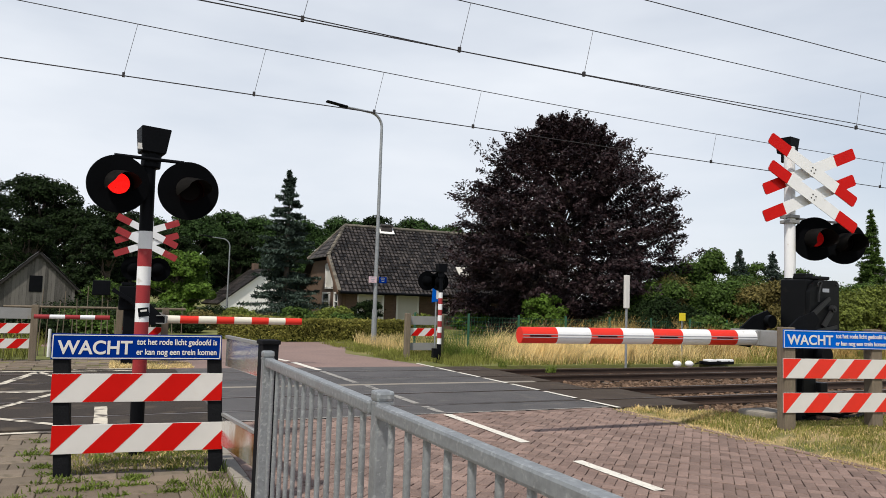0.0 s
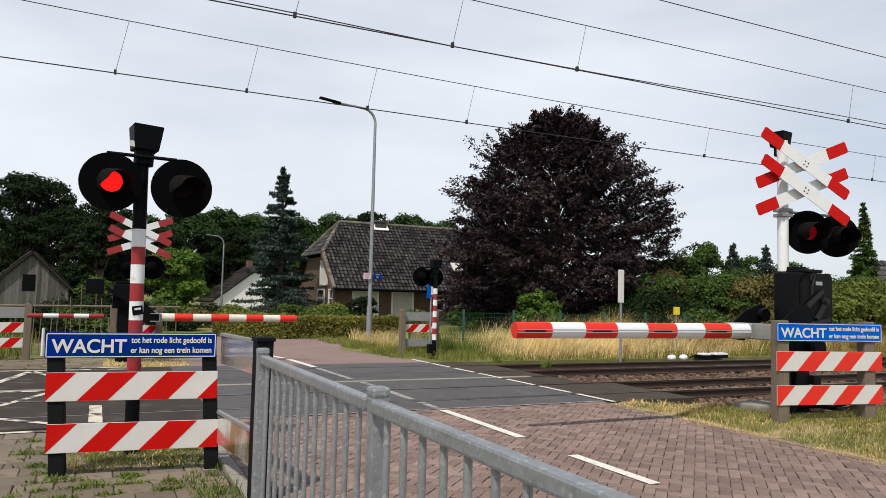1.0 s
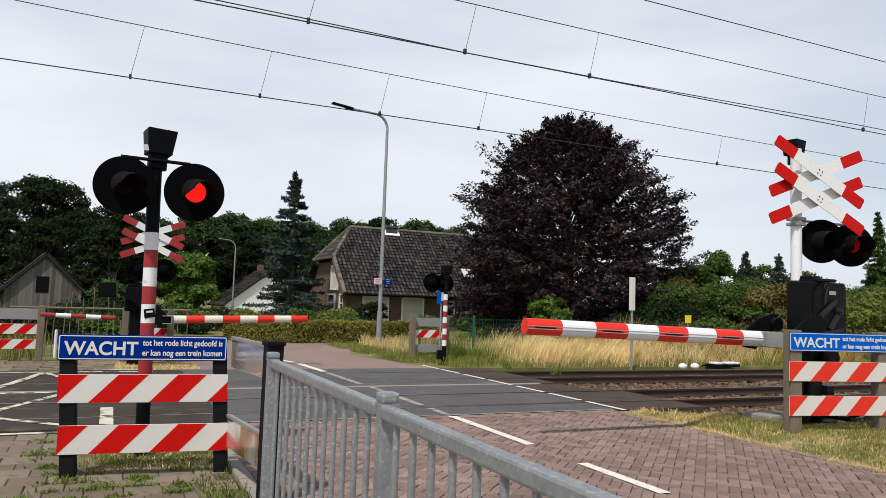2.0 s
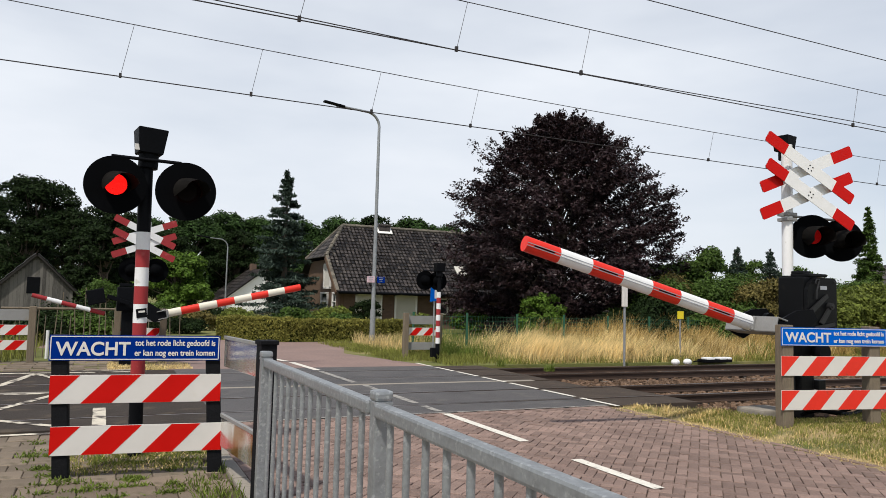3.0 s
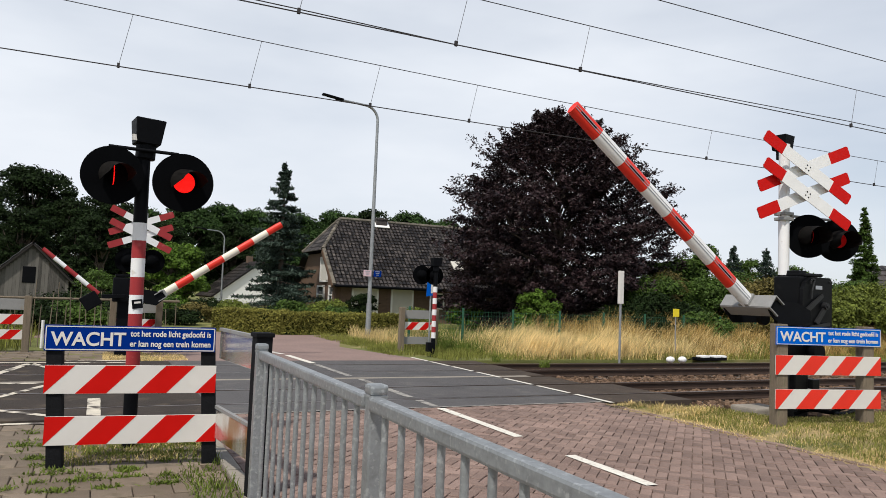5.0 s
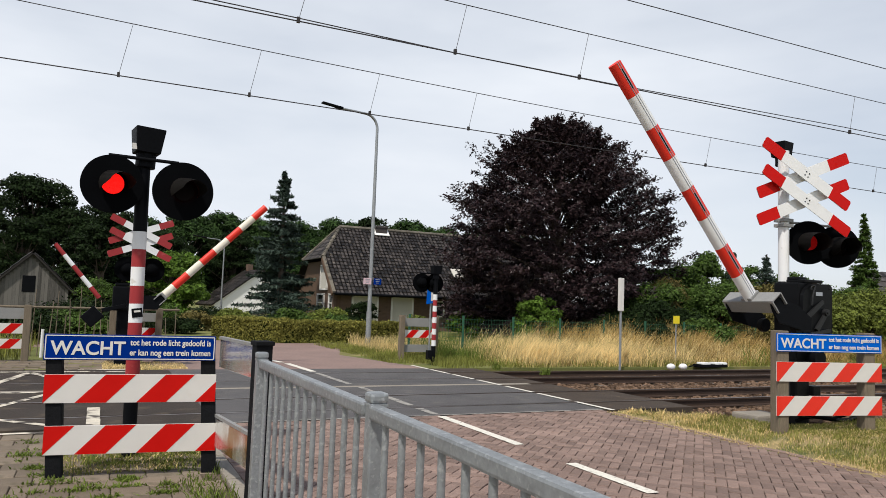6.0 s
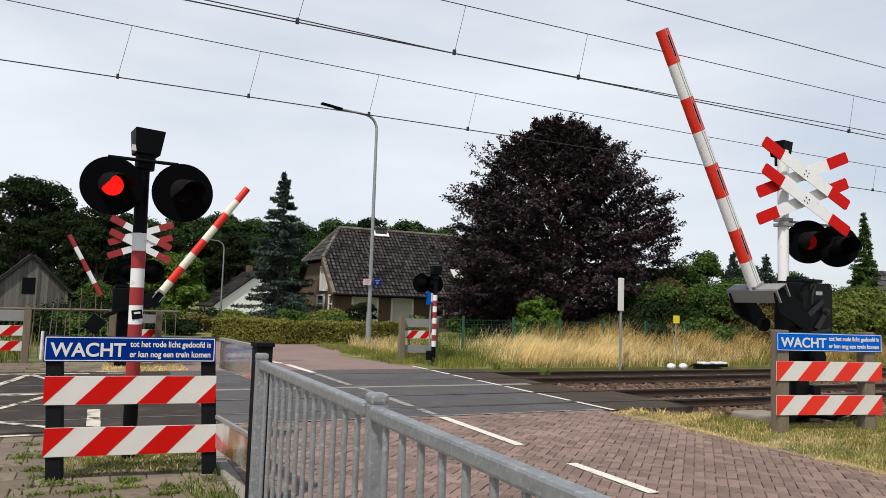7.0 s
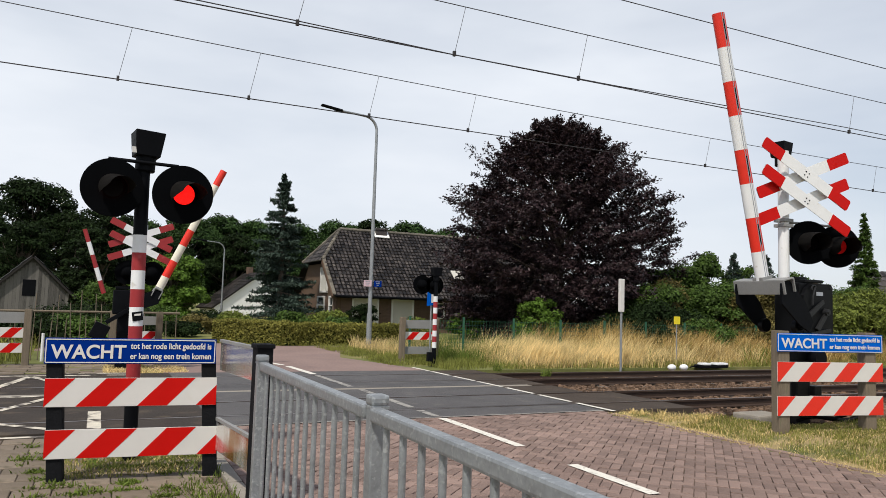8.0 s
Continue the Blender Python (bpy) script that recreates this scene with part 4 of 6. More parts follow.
# ---- overhead wires ----
def catenary(y, contact, top0, sag, drops, pair):
    ob = thing("overhead_line", pose(0, y, 0), "overhead contact wire hung from a messenger wire", "overhead line", "overhead lines")

    def messenger(x):
        return top0 + sag * ((x - 20) / 25) ** 2

    bm = B()
    rod(bm, (-60, 0, contact), (110, 0, contact), 0.0115, 0.0115, 6)
    part("contact_wire", bm, M_WIRE, ob)
    if pair:
        bm = B()
        ends = ((-60, 0.6), (2.6, 0.07), (5.5, 0.02), (9, 0.035), (16, 0.13), (110, 0.13))
        for (xa, za), (xb, zb) in zip(ends, ends[1:]):
            rod(bm, (xa, 0.05, contact + za), (xb, 0.05, contact + zb), 0.01, 0.01, 6)
        part("contact_wire", bm, M_WIRE, ob)
    bm = B()
    xs = np.linspace(-60, 110, 60)
    for a, b in zip(xs, xs[1:]):
        rod(bm, (a, 0, messenger(a)), (b, 0, messenger(b)), 0.009, 0.009, 6, False)
    part("messenger_wire", bm, M_WIRE, ob)
    for x in drops:
        bm = B()
        rod(bm, (x, 0, contact), (x + 0.2, 0, messenger(x)), 0.005, 0.0045, 5)
        box(bm, 0.05, 0.05, 0.09, (x, 0, contact + 0.02))
        part("dropper", bm, M_WIRE, ob)


catenary(15.3, 5.86, 6.69, 0.4, (-2.5, 0.08, 2.6, 5.28, 7.8, 15.45, 22.85, 30), False)
catenary(11.33, 6.1, 7.02, 0.0, (-0.1, 2.63, 5.46, 8.15, 16.07, 23.5), True)
bm = B()
rod(bm, (-60, 11.33, 7.85), (110, 11.33, 8.0), 0.011, 0.011, 6)
solid("feeder_wire", bm, M_WIRE, "single overhead feeder wire along the railway", "wire")


# ---- street lamps and small posts ----
def street_lamp(m, height, arm, label, k=1.0):
    ob = thing("street_lamp", m, label, "street lamp", "street lamps")
    bm = B()
    rod(bm, (0, 0, 0), (0, 0, 1.3), 0.1 * k, 0.095 * k, 16)
    rod(bm, (0, 0, 1.3), (0, 0, height - 0.5), 0.075 * k, 0.05 * k, 16)
    prev = Vector((0, 0, height - 0.5))
    for i in range(1, 9):
        a = radians(i * 10)
        p = Vector((-0.5 * (1 - math.cos(a)), 0, height - 0.5 + 0.5 * math.sin(a)))
        rod(bm, prev, p, 0.05 * k, 0.048 * k, 12)
        prev = p
    rod(bm, prev, (-arm * 0.6, 0, height + 0.04), 0.045 * k, 0.035 * k, 12)
    part("pole", bm, M_GALV, ob, "tapered galvanised pole", True)
    bm = B()
    box(bm, 0.78, 0.2, 0.06, (-arm * 0.6 - 0.34, 0, height + 0.085), pose(0, 0, 0, 0, 6, 0), bevel=0.02)
    box(bm, 0.3, 0.14, 0.09, (-arm * 0.6 - 0.1, 0, height + 0.05), pose(0, 0, 0, 0, 6, 0), bevel=0.02)
    part("lantern", bm, M_BLACK, ob, "flat dark lantern")
    return ob


LAMP = street_lamp(pose(8.77, 24.5, 0, 0, 0, 4), 8.4, 2.35, "tall galvanised street lamp on the grass corner")
for dx, mat in ((-0.17, M_LILAC), (0.22, M_BLUE)):
    bm = B()
    box(bm, 0.3, 0.012, 0.22, (dx, -0.11, 2.36), bevel=0.003)
    plate = part("plate", bm, mat, LAMP, "small plate on the pole")
    for i in range(3):
        bm = B()
        box(bm, 0.18 - 0.04 * i, 0.003, 0.02, (dx, -0.119, 2.43 - 0.06 * i))
        part("ink_bar", bm, M_INK, plate)
street_lamp(pose(6.7, 45.0, 0, 0, 0, 8), 5.05, 1.9, "grey street lamp beside the far road", 0.75)


def small_posts():
    ob = thing("relay_post", pose(13.56, 16.6, 0), "slim pale metal box on a post", "post")
    bm = B()
    rod(bm, (0, 0, -0.1), (0, 0, 1.7), 0.035, 0.035, 12)
    part("post", bm, M_GALV, ob, "", True)
    bm = B()
    box(bm, 0.15, 0.1, 0.95, (0, 0, 2.1), bevel=0.015)
    part("case", bm, M_WHITE, ob)
    ob = thing("marker_post", pose(16.2, 17.2, 0), "small yellow plate on a thin post", "marker post")
    bm = B()
    rod(bm, (0, 0, -0.1), (0, 0, 1.4), 0.02, 0.02, 10)
    part("post", bm, M_GALV, ob, "", True)
    bm = B()
    box(bm, 0.24, 0.02, 0.24, (0, -0.02, 1.42), bevel=0.004)
    part("plate", bm, M_YELLOW, ob)
    for x in (15.6, 16.07):
        bm = B()
        bmesh.ops.create_uvsphere(bm, u_segments=16, v_segments=8, radius=0.13, matrix=Matrix.Diagonal((1.15, 0.8, 0.75, 1)))
        solid("track_dome", bm, M_BOOMWHITE, "small white rounded housing beside the track", "housing", "white housings beside the track", smooth=True, m=pose(x, 16.75, 0.02))
    ob = thing("point_machine", pose(17.18, 16.75, 0), "low black machine with white caps beside the track", "point machine")
    bm = B()
    box(bm, 1.15, 0.3, 0.1, (0, 0, 0.05), bevel=0.02)
    rod(bm, (-0.57, 0, 0.07), (-0.85, 0.02, 0.02), 0.02, 0.02, 8)
    part("body", bm, M_BLACK, ob)
    for x, w in ((-0.3, 0.34), (0.2, 0.3), (0.48, 0.18)):
        bm = B()
        box(bm, w, 0.26, 0.08, (x, -0.02, 0.115), bevel=0.03)
        part("cap", bm, M_BOOMWHITE, ob, "rounded white cap", True)


small_posts()


def mesh_fence():
    ob = thing("mesh_fence", pose(8.7, 20.6, 0), "green wire mesh fence in the long grass", "fence")
    n, step = 9, 1.85
    for i in range(n + 1):
        bm = B()
        box(bm, 0.06, 0.06, 1.3, (i * step, 0.0, 0.65), bevel=0.006)
        part("post", bm, M_FENCEGREEN, ob)
    for i in range(n):
        bm = B()
        for k in range(9):
            box(bm, step, 0.006, 0.006, (i * step + step / 2, 0, 0.1 + k * 0.135))
        for k in range(1, 18):
            box(bm, 0.005, 0.005, 1.12, (i * step + step * k / 18, 0, 0.65))
        part("mesh_panel", bm, M_FENCEGREEN, ob)


mesh_fence()


# ---- houses ----
def window(parent, cx, z0, w, h, m, fill=M_GLASS, bars=(0, 0.68)):
    fr = None
    bm = B()
    t = 0.09
    for bx, bz, sx, sz in ((cx - w / 2, z0 + h / 2, t, h), (cx + w / 2, z0 + h / 2, t, h), (cx, z0, w + t, t), (cx, z0 + h, w + t, t)):
        box(bm, sx, 0.1, sz, m @ Vector((bx, -0.03, bz)), m.to_3x3().to_4x4())
    if bars[1]:
        box(bm, w, 0.08, t * 0.7, m @ Vector((cx, -0.03, z0 + h * bars[1])), m.to_3x3().to_4x4())
    fr = part("window_frame", bm, M_FRAME, parent, "white painted window frame")
    bm = B()
    box(bm, w - 0.02, 0.03, h - 0.02, m @ Vector((cx, 0.0, z0 + h / 2)), m.to_3x3().to_4x4())
    part("pane", bm, fill, fr)
    return fr


def tile_slope(parent, corner, along, upward, n_along, n_up, keep=None):
    """Rows of curved roof tiles on a slope, each a piece; along and upward are whole vectors."""
    a, u = Vector(along) / n_along, Vector(upward) / n_up
    nrm = a.cross(u).normalized()
    if nrm.z < 0:
        nrm = -nrm
    verts = []
    for j in range(n_up):
        for i in range(n_along):
            p = Vector(corner) + a * i + u * j
            if keep and not keep((i + 0.5) / n_along, (j + 0.5) / n_up):
                continue
            lift = nrm * 0.05
            q = [p + nrm * 0.07, p + a * 0.55 + nrm * 0.1, p + a * 0.95 + nrm * 0.03, p + a * 0.95 + u * 1.06 - nrm * 0.01, p + a * 0.55 + u * 1.06 + nrm * 0.05, p + u * 1.06 + nrm * 0.02]
            verts.append([q[0], q[1], q[4], q[5]])
            verts.append([q[1], q[2], q[3], q[4]])
            d = nrm * 0.06
            verts.append([q[0] - d, q[1] - d, q[1], q[0]])
    ob = new("roof_tiles", quads("roof_tiles", np.array([[tuple(v) for v in f] for f in verts]), M_ROOF))
    ob.parent = parent
    ob["kind"] = "stuff"
    return ob


def farmhouse():
    ob = thing("farmhouse", pose(0, 0, 0), "low brick farmhouse with a large half-hipped tiled roof", "house")
    x0, x1, y0, y1, eave, ridge, yr = 12.1, 27.0, 40.0, 49.0, 2.15, 6.3, 44.5
    hipz, hipx = 4.15, 13.7
    bm = B()
    v = {}
    w = 0.3
    box(bm, x1 - x0 - 0.3, w, eave + 0.2, ((x0 + x1) / 2, y0 + 0.5, (eave + 0.2) / 2 - 0.1))
    part("wall", bm, M_HOUSEBRICK, ob, "reddish-brown brick wall")
    bm = B()
    box(bm, x1 - x0 - 0.3, w, eave + 0.2, ((x0 + x1) / 2, y1 - 0.5, (eave + 0.2) / 2 - 0.1))
    part("wall", bm, M_HOUSEBRICK, ob, "reddish-brown brick wall")
    yh = (hipz - eave) / (ridge - eave) * (yr - y0)
    for x, s in ((x0 + 0.3, 1), (x1 - 0.3, -1)):
        bm = B()
        pts = [(y0 + 0.3, -0.1), (y1 - 0.3, -0.1), (y1 - 0.3, eave + 0.1), (y1 - yh, hipz - 0.1), (y0 + yh, hipz - 0.1), (y0 + 0.3, eave + 0.1)]
        a = [bm.verts.new((x, y, z)) for y, z in pts]
        b = [bm.verts.new((x + s * 0.25, y, z)) for y, z in pts]
        bm.faces.new(a)
        bm.faces.new(b[::-1])
        for i in range(6):
            bm.faces.new((a[i], b[i], b[(i + 1) % 6], a[(i + 1) % 6]))
        part("gable", bm, M_BROWNWOOD, ob, "brown boarded gable wall")
    # roof planes
    bm = B()
    A, C = (x0 - 0.1, y0 - 0.3, eave - 0.12), (x1 + 0.1, y0 - 0.3, eave - 0.12)
    D, E_ = (x0 - 0.1, y0 + yh, hipz), (x1 + 0.1, y0 + yh, hipz)
    F, G = (hipx, yr, ridge), (x1 - 1.6, yr, ridge)
    A2, C2 = (x0 - 0.1, y1 + 0.3, eave - 0.12), (x1 + 0.1, y1 + 0.3, eave - 0.12)
    D2, E2 = (x0 - 0.1, y1 - yh, hipz), (x1 + 0.1, y1 - yh, hipz)
    vs = {k: bm.verts.new(p) for k, p in (("A", A), ("C", C), ("D", D), ("E", E_), ("F", F), ("G", G), ("A2", A2), ("C2", C2), ("D2", D2), ("E2", E2))}
    for f in ("A C E G F D", "A2 C2 E2 G F D2", "D F D2", "E G E2"):
        bm.faces.new([vs[k] for k in f.split()])
    bmesh.ops.solidify(bm, geom=list(bm.faces), thickness=0.08)
    roof = part("roof", bm, M_ROOFUNDER, ob, "dark weathered tiled roof")
    up = Vector((0, yr - y0 + 0.3, ridge - eave + 0.12))
    kd = (hipz - eave) / (ridge - eave)

    def keep(u, v):
        px = x0 - 0.1 + u * (x1 - x0 + 0.2)
        lim = x0 - 0.1 if v < kd else x0 - 0.1 + (v - kd) / (1 - kd) * (hipx - x0 + 0.1)
        return px > lim
    tile_slope(roof, A, (x1 - x0 + 0.2, 0, 0), up, 62, 20, keep)
    tile_slope(roof, D2, (0, -(y1 - y0 - 2 * yh), 0), Vector((hipx - x0 + 0.1, 0, ridge - hipz)), 17, 8, lambda u, v: abs(u - 0.5) < 0.5 * (1 - v))
    bm = B()
    for i in range(28):
        rod(bm, (hipx + i * 0.42, yr, ridge + 0.06), (hipx + i * 0.42 + 0.44, yr, ridge + 0.06), 0.13, 0.11, 8)
    part("ridge_tiles", bm, M_RIDGE, roof, "pale weathered ridge tiles")
    for a, b in ((D, F), (D2, F)):
        bm = B()
        a, b = Vector(a), Vector(b)
        for i in range(9):
            rod(bm, a.lerp(b, i / 9) + Vector((0, 0, 0.08)), a.lerp(b, (i + 1.1) / 9) + Vector((0, 0, 0.06)), 0.12, 0.1, 8)
        part("hip_tiles", bm, M_RIDGE, roof, "pale weathered hip tiles")
    bm = B()
    a, b = Vector(A), Vector(D)
    for i in range(10):
        p, q = a.lerp(b, i / 10), a.lerp(b, (i + 1.1) / 10)
        box(bm, 0.2, (q - p).length, 0.09, (p + q) / 2 + Vector((0.06, 0, 0.1)), (q - p).to_track_quat("Y", "Z").to_matrix().to_4x4(), 0.02)
    part("verge_tiles", bm, M_RIDGE, roof, "pale weathered verge tiles")
    bm = B()
    box(bm, 0.06, (Vector(D) - Vector(A)).length, 0.22, (Vector(A) + Vector(D)) / 2 + Vector((-0.05, 0, -0.06)), (Vector(D) - Vector(A)).to_track_quat("Y", "Z").to_matrix().to_4x4())
    part("barge_board", bm, M_BROWNWOOD, roof)
    bm = B()
    rod(bm, (x0, y0 - 0.36, eave - 0.12), (x1, y0 - 0.36, eave - 0.12), 0.08, 0.08, 8)
    part("gutter", bm, M_BLACK, ob)
    bm = B()
    box(bm, 0.75, 0.6, 0.6, (16.4, yr - 0.1, ridge - 0.1), bevel=0.02)
    box(bm, 0.85, 0.7, 0.12, (16.4, yr - 0.1, ridge + 0.22), bevel=0.02)
    chim = part("chimney", bm, M_ROOF, ob, "short brick chimney")
    bm = B()
    box(bm, 1.0, 0.2, 0.06, (16.4, yr - 0.5, ridge - 0.28), pose(0, 0, 0, 43, 0, 0))
    box(bm, 0.12, 0.5, 0.06, (15.95, yr - 0.3, ridge - 0.1), pose(0, 0, 0, 43, 0, 0))
    box(bm, 0.12, 0.5, 0.06, (16.85, yr - 0.3, ridge - 0.1), pose(0, 0, 0, 43, 0, 0))
    part("flashing", bm, M_FRAME, chim, "pale lead flashing")
    front = pose(0, y0 + 0.32, 0)
    window(ob, 14.15, 0.2, 1.55, 1.75, front, M_BLIND)
    window(ob, 16.5, 0.42, 1.35, 1.55, front, M_BLIND, (0, 0))
    window(ob, 18.95, 0.9, 0.6, 0.9, front)
    window(ob, 21.5, 0.5, 1.2, 1.3, front)
    side = pose(x0 + 0.27, 0, 0, 0, 0, -90)
    window(ob, -42.9, 2.3, 1.4, 1.45, side, M_BLIND, (0, 0))
    window(ob, -41.2, 0.4, 0.8, 1.6, side)
    window(ob, -43.4, 0.4, 1.4, 1.6, side)
    # roof light
    bm = B()
    c = Vector((20.7, y0, eave)).lerp(Vector((20.7, yr, ridge)), 0.32)
    box(bm, 0.8, 0.9, 0.12, c + Vector((0, -0.05, 0.12)), pose(0, 0, 0, 43, 0, 0), bevel=0.02)
    part("roof_light", bm, M_BLIND, roof)


def gable_house(name, m, w, d, eave, ridge, wall, label, ridge_along_x=False, gable=None, chimney=False):
    """Gable facing -y, centred on x, from y = 0 back to d."""
    ob = thing(name, m, label, "house")
    bm = B()
    slab(bm, [(-w / 2, -0.1), (w / 2, -0.1), (w / 2, eave), (0, ridge), (-w / 2, eave)], d)
    part("wall", bm, gable or wall, ob)
    for s in (-1, 1):
        a, c = Vector((s * (w / 2 + 0.35), -0.3, eave - 0.35 * (ridge - eave) / (w / 2))), Vector((0, -0.3, ridge + 0.02))
        bm = B()
        nrm = Vector(((ridge - eave) * s, 0, w / 2)).normalized()
        v = [bm.verts.new(p) for p in (a, a + Vector((0, d + 0.6, 0)), c + Vector((0, d + 0.6, 0)), c)]
        bm.faces.new(v)
        made = bmesh.ops.extrude_face_region(bm, geom=list(bm.faces))
        bmesh.ops.translate(bm, verts=[g for g in made["geom"] if isinstance(g, bmesh.types.BMVert)], vec=nrm * 0.12)
        roof = part("roof", bm, M_ROOFUNDER, ob, "dark tiled roof slope")
        tile_slope(roof, a + nrm * 0.12 if s > 0 else a + nrm * 0.12, (0, d + 0.6, 0), c - a, int(d / 0.5), int((c - a).length / 0.6))
    if chimney:
        bm = B()
        box(bm, 0.6, 0.6, 1.2, (0, d * 0.75, ridge + 0.2), bevel=0.02)
        part("chimney", bm, M_HOUSEBRICK, ob)
    return ob


farmhouse()
barn = gable_house("barn", pose(-3.85, 52, 0, 0, 0, 6), 4.3, 9, 1.7, 3.85, M_BOARDING, "old barn with weathered grey boarded gable")
# Black box added in place of the dark window's frame and pane.
bm = B()
box(bm, 0.72, 0.06, 1.02, (-0.1, -0.03, 2.0), bevel=0.01)
part("hatch", bm, M_BLACK, barn, "plain black box for the dark barn window")
for i in range(22):
    bm = B()
    x = -2.05 + i * 0.195
    top = 1.75 + (3.8 - 1.75) * (1 - abs(x) / 2.15) - 0.12
    box(bm, 0.185, 0.03, top, (x, -0.02, top / 2))
    part("board", bm, M_BOARDING, barn, "upright weathered board")
gable_house("barn_annex", pose(-9.0, 54, 0, 0, 0, 6), 5.5, 9, 1.6, 3.2, M_BOARDING, "low dark-roofed outbuilding beside the barn")
white = gable_house("white_house", pose(16.0, 80, 0, 0, 0, 10), 10, 5, 0.9, 4.6, M_STUCCO, "white-walled house with a steep dark roof", chimney=True)
gable_house("house_behind_shrubs", pose(54, 27, 0, 0, 0, 60), 9, 9, 1.8, 4.7, M_HOUSEBRICK, "house with grey tiled roof behind the shrubs", chimney=True)


# ---- plants ----
def limb(bm, a, b, r0, r1, rng, bend=0.12, k=4):
    a, b = Vector(a), Vector(b)
    prev, rp = a, r0
    L = (b - a).length
    for i in range(1, k + 1):
        p = a.lerp(b, i / k) + Vector(rng.normal(size=3) * L * bend * 0.3 * (i < k))
        r = r0 + (r1 - r0) * i / k
        rod(bm, prev, p, rp, r, 7, False)
        prev, rp = p, r


def leaf_part(name, pts, size, mat, parent, rng, **kw):
    ob = new(name, quads(name, leaves(pts, size, rng, **kw), mat))
    ob.parent = parent
    return ob


def beech():
    rng = np.random.default_rng(11)
    ob = thing("copper_beech", pose(21.6, 31.5, 0), "large copper beech with dark purple leaves", "tree")
    H, R = 11.3, 5.45
    prof_h, prof_r = (0, 0.08, 0.19, 0.38, 0.46, 0.6, 0.78, 0.9, 0.97, 1.0), (0.62, 0.8, 0.92, 1.0, 0.97, 0.83, 0.61, 0.38, 0.2, 0.04)
    bm = B()
    limb(bm, (0, 0, -0.1), (-0.1, 0, 10.2), 0.38, 0.05, rng, 0.05, 7)
    part("trunk", bm, M_BARK, ob, "", True)
    pts, outs, twig = [], [], B()
    sprays = 2300
    for i in range(sprays):
        h = rng.random() ** 1.25
        az = rng.uniform(0, 2 * np.pi)
        lump = 1 + 0.1 * math.sin(3 * az + 6 * h) + 0.08 * math.sin(5 * az - 13 * h + 1) + 0.06 * math.sin(23 * h + 2 * az)
        env = R * np.interp(h, prof_h, prof_r) * lump
        inner = rng.random() < 0.4
        r = env * (rng.uniform(0.25, 0.7) if inner else rng.uniform(0.72, 1.0))
        rad = np.array([math.cos(az), math.sin(az), 0.0])
        start = rad * r + np.array([-0.25 * h, 0, 0.35 + h * (H - 0.9)])
        rise = -0.12 + 0.45 * h + max(0.0, h - 0.72) * 3.2 + rng.normal() * 0.18
        way = rad + np.array([-rad[1], rad[0], 0]) * rng.normal() * 0.5 + np.array([0, 0, rise])
        way /= np.linalg.norm(way)
        L = rng.uniform(0.7, 1.5) * (0.75 if h > 0.9 else 1.0)
        if not inner and rng.random() < 0.1:
            L *= 1.35
        if i % 9 == 0:
            limb(twig, (0, 0, max(0.8, start[2] * 0.75 - r * 0.3)), start, 0.05, 0.012, rng, 0.2, 4)
        side = np.cross(way, (0, 0, 1.0))
        side /= np.linalg.norm(side)
        lift = np.cross(side, way)
        n = 105
        t = rng.random(n) ** 0.8
        w = 0.36 * L * (1.02 - t) ** 0.7
        # side twigs fork off at steady steps
        fork = np.round(rng.uniform(-1, 1, n) * 2) / 2
        p = start + way * (L * (t + 0.22 * np.abs(fork)))[:, None] + side * (fork * w + rng.normal(size=n) * 0.035)[:, None]
        p += lift * (0.16 * L * t * t - 0.12 * np.abs(fork) * L + rng.normal(size=n) * 0.045)[:, None]
        pts.append(p)
        outs.append(np.tile(lift + 0.35 * rad, (n, 1)))
    part("inner_branch", twig, M_BARK, ob, "", True)
    P, O = np.concatenate(pts), np.concatenate(outs)
    ok = P[:, 2] > 0.25
    leaf_part("crown", P[ok], 0.088, M_BEECH, ob, rng, long=0.45, out=O[ok], loose=0.6)


def spruce(m, H, R, label, seed, mat=M_NEEDLE, n_whorl=26, dens=1.0):
    rng = np.random.default_rng(seed)
    ob = thing("spruce", m, label, "tree")
    bm = B()
    rod(bm, (0, 0, -0.1), (0, 0, H), 0.025 * H, 0.01, 8)
    part("trunk", bm, M_BARK, ob, "", True)
    pts, tw = [], B()
    for w in range(n_whorl):
        f = (w + 0.5) / n_whorl
        z = H * (0.04 + 0.95 * f)
        r = R * (1 - f) ** 0.85 + 0.12
        for b in range(int(6 + 3 * (1 - f))):
            az = rng.uniform(0, 6.28)
            rr = r * rng.uniform(0.65, 1.12)
            d = np.array([math.cos(az), math.sin(az), 0])
            n = int((40 + 170 * rr / R) * dens)
            t = rng.random(n) ** 0.7
            p = np.array([0, 0, z + rng.uniform(-0.15, 0.15)]) + d * (rr * t)[:, None] + np.array([0, 0, 1]) * (-0.32 * rr * t + 0.22 * rr * t * t)[:, None]
            side = np.array([-d[1], d[0], 0])
            p += side * (rng.normal(size=n) * 0.16 * rr * (1 - 0.5 * t))[:, None] + np.array([0, 0, -1]) * (rng.random(n) * 0.14)[:, None]
            pts.append(p)
            if b % 3 == 0:
                rod(tw, (0, 0, z), tuple(np.array([0, 0, z]) + d * rr * 0.9 - np.array([0, 0, 0.12 * rr])), 0.02, 0.006, 5, False)
    part("branchwork", tw, M_BARK, ob)["kind"] = "stuff"
    leaf_part("crown", np.concatenate(pts), 0.13 * H / 9, mat, ob, rng, flat=0.2, droop=0.5, long=0.25)
    return ob


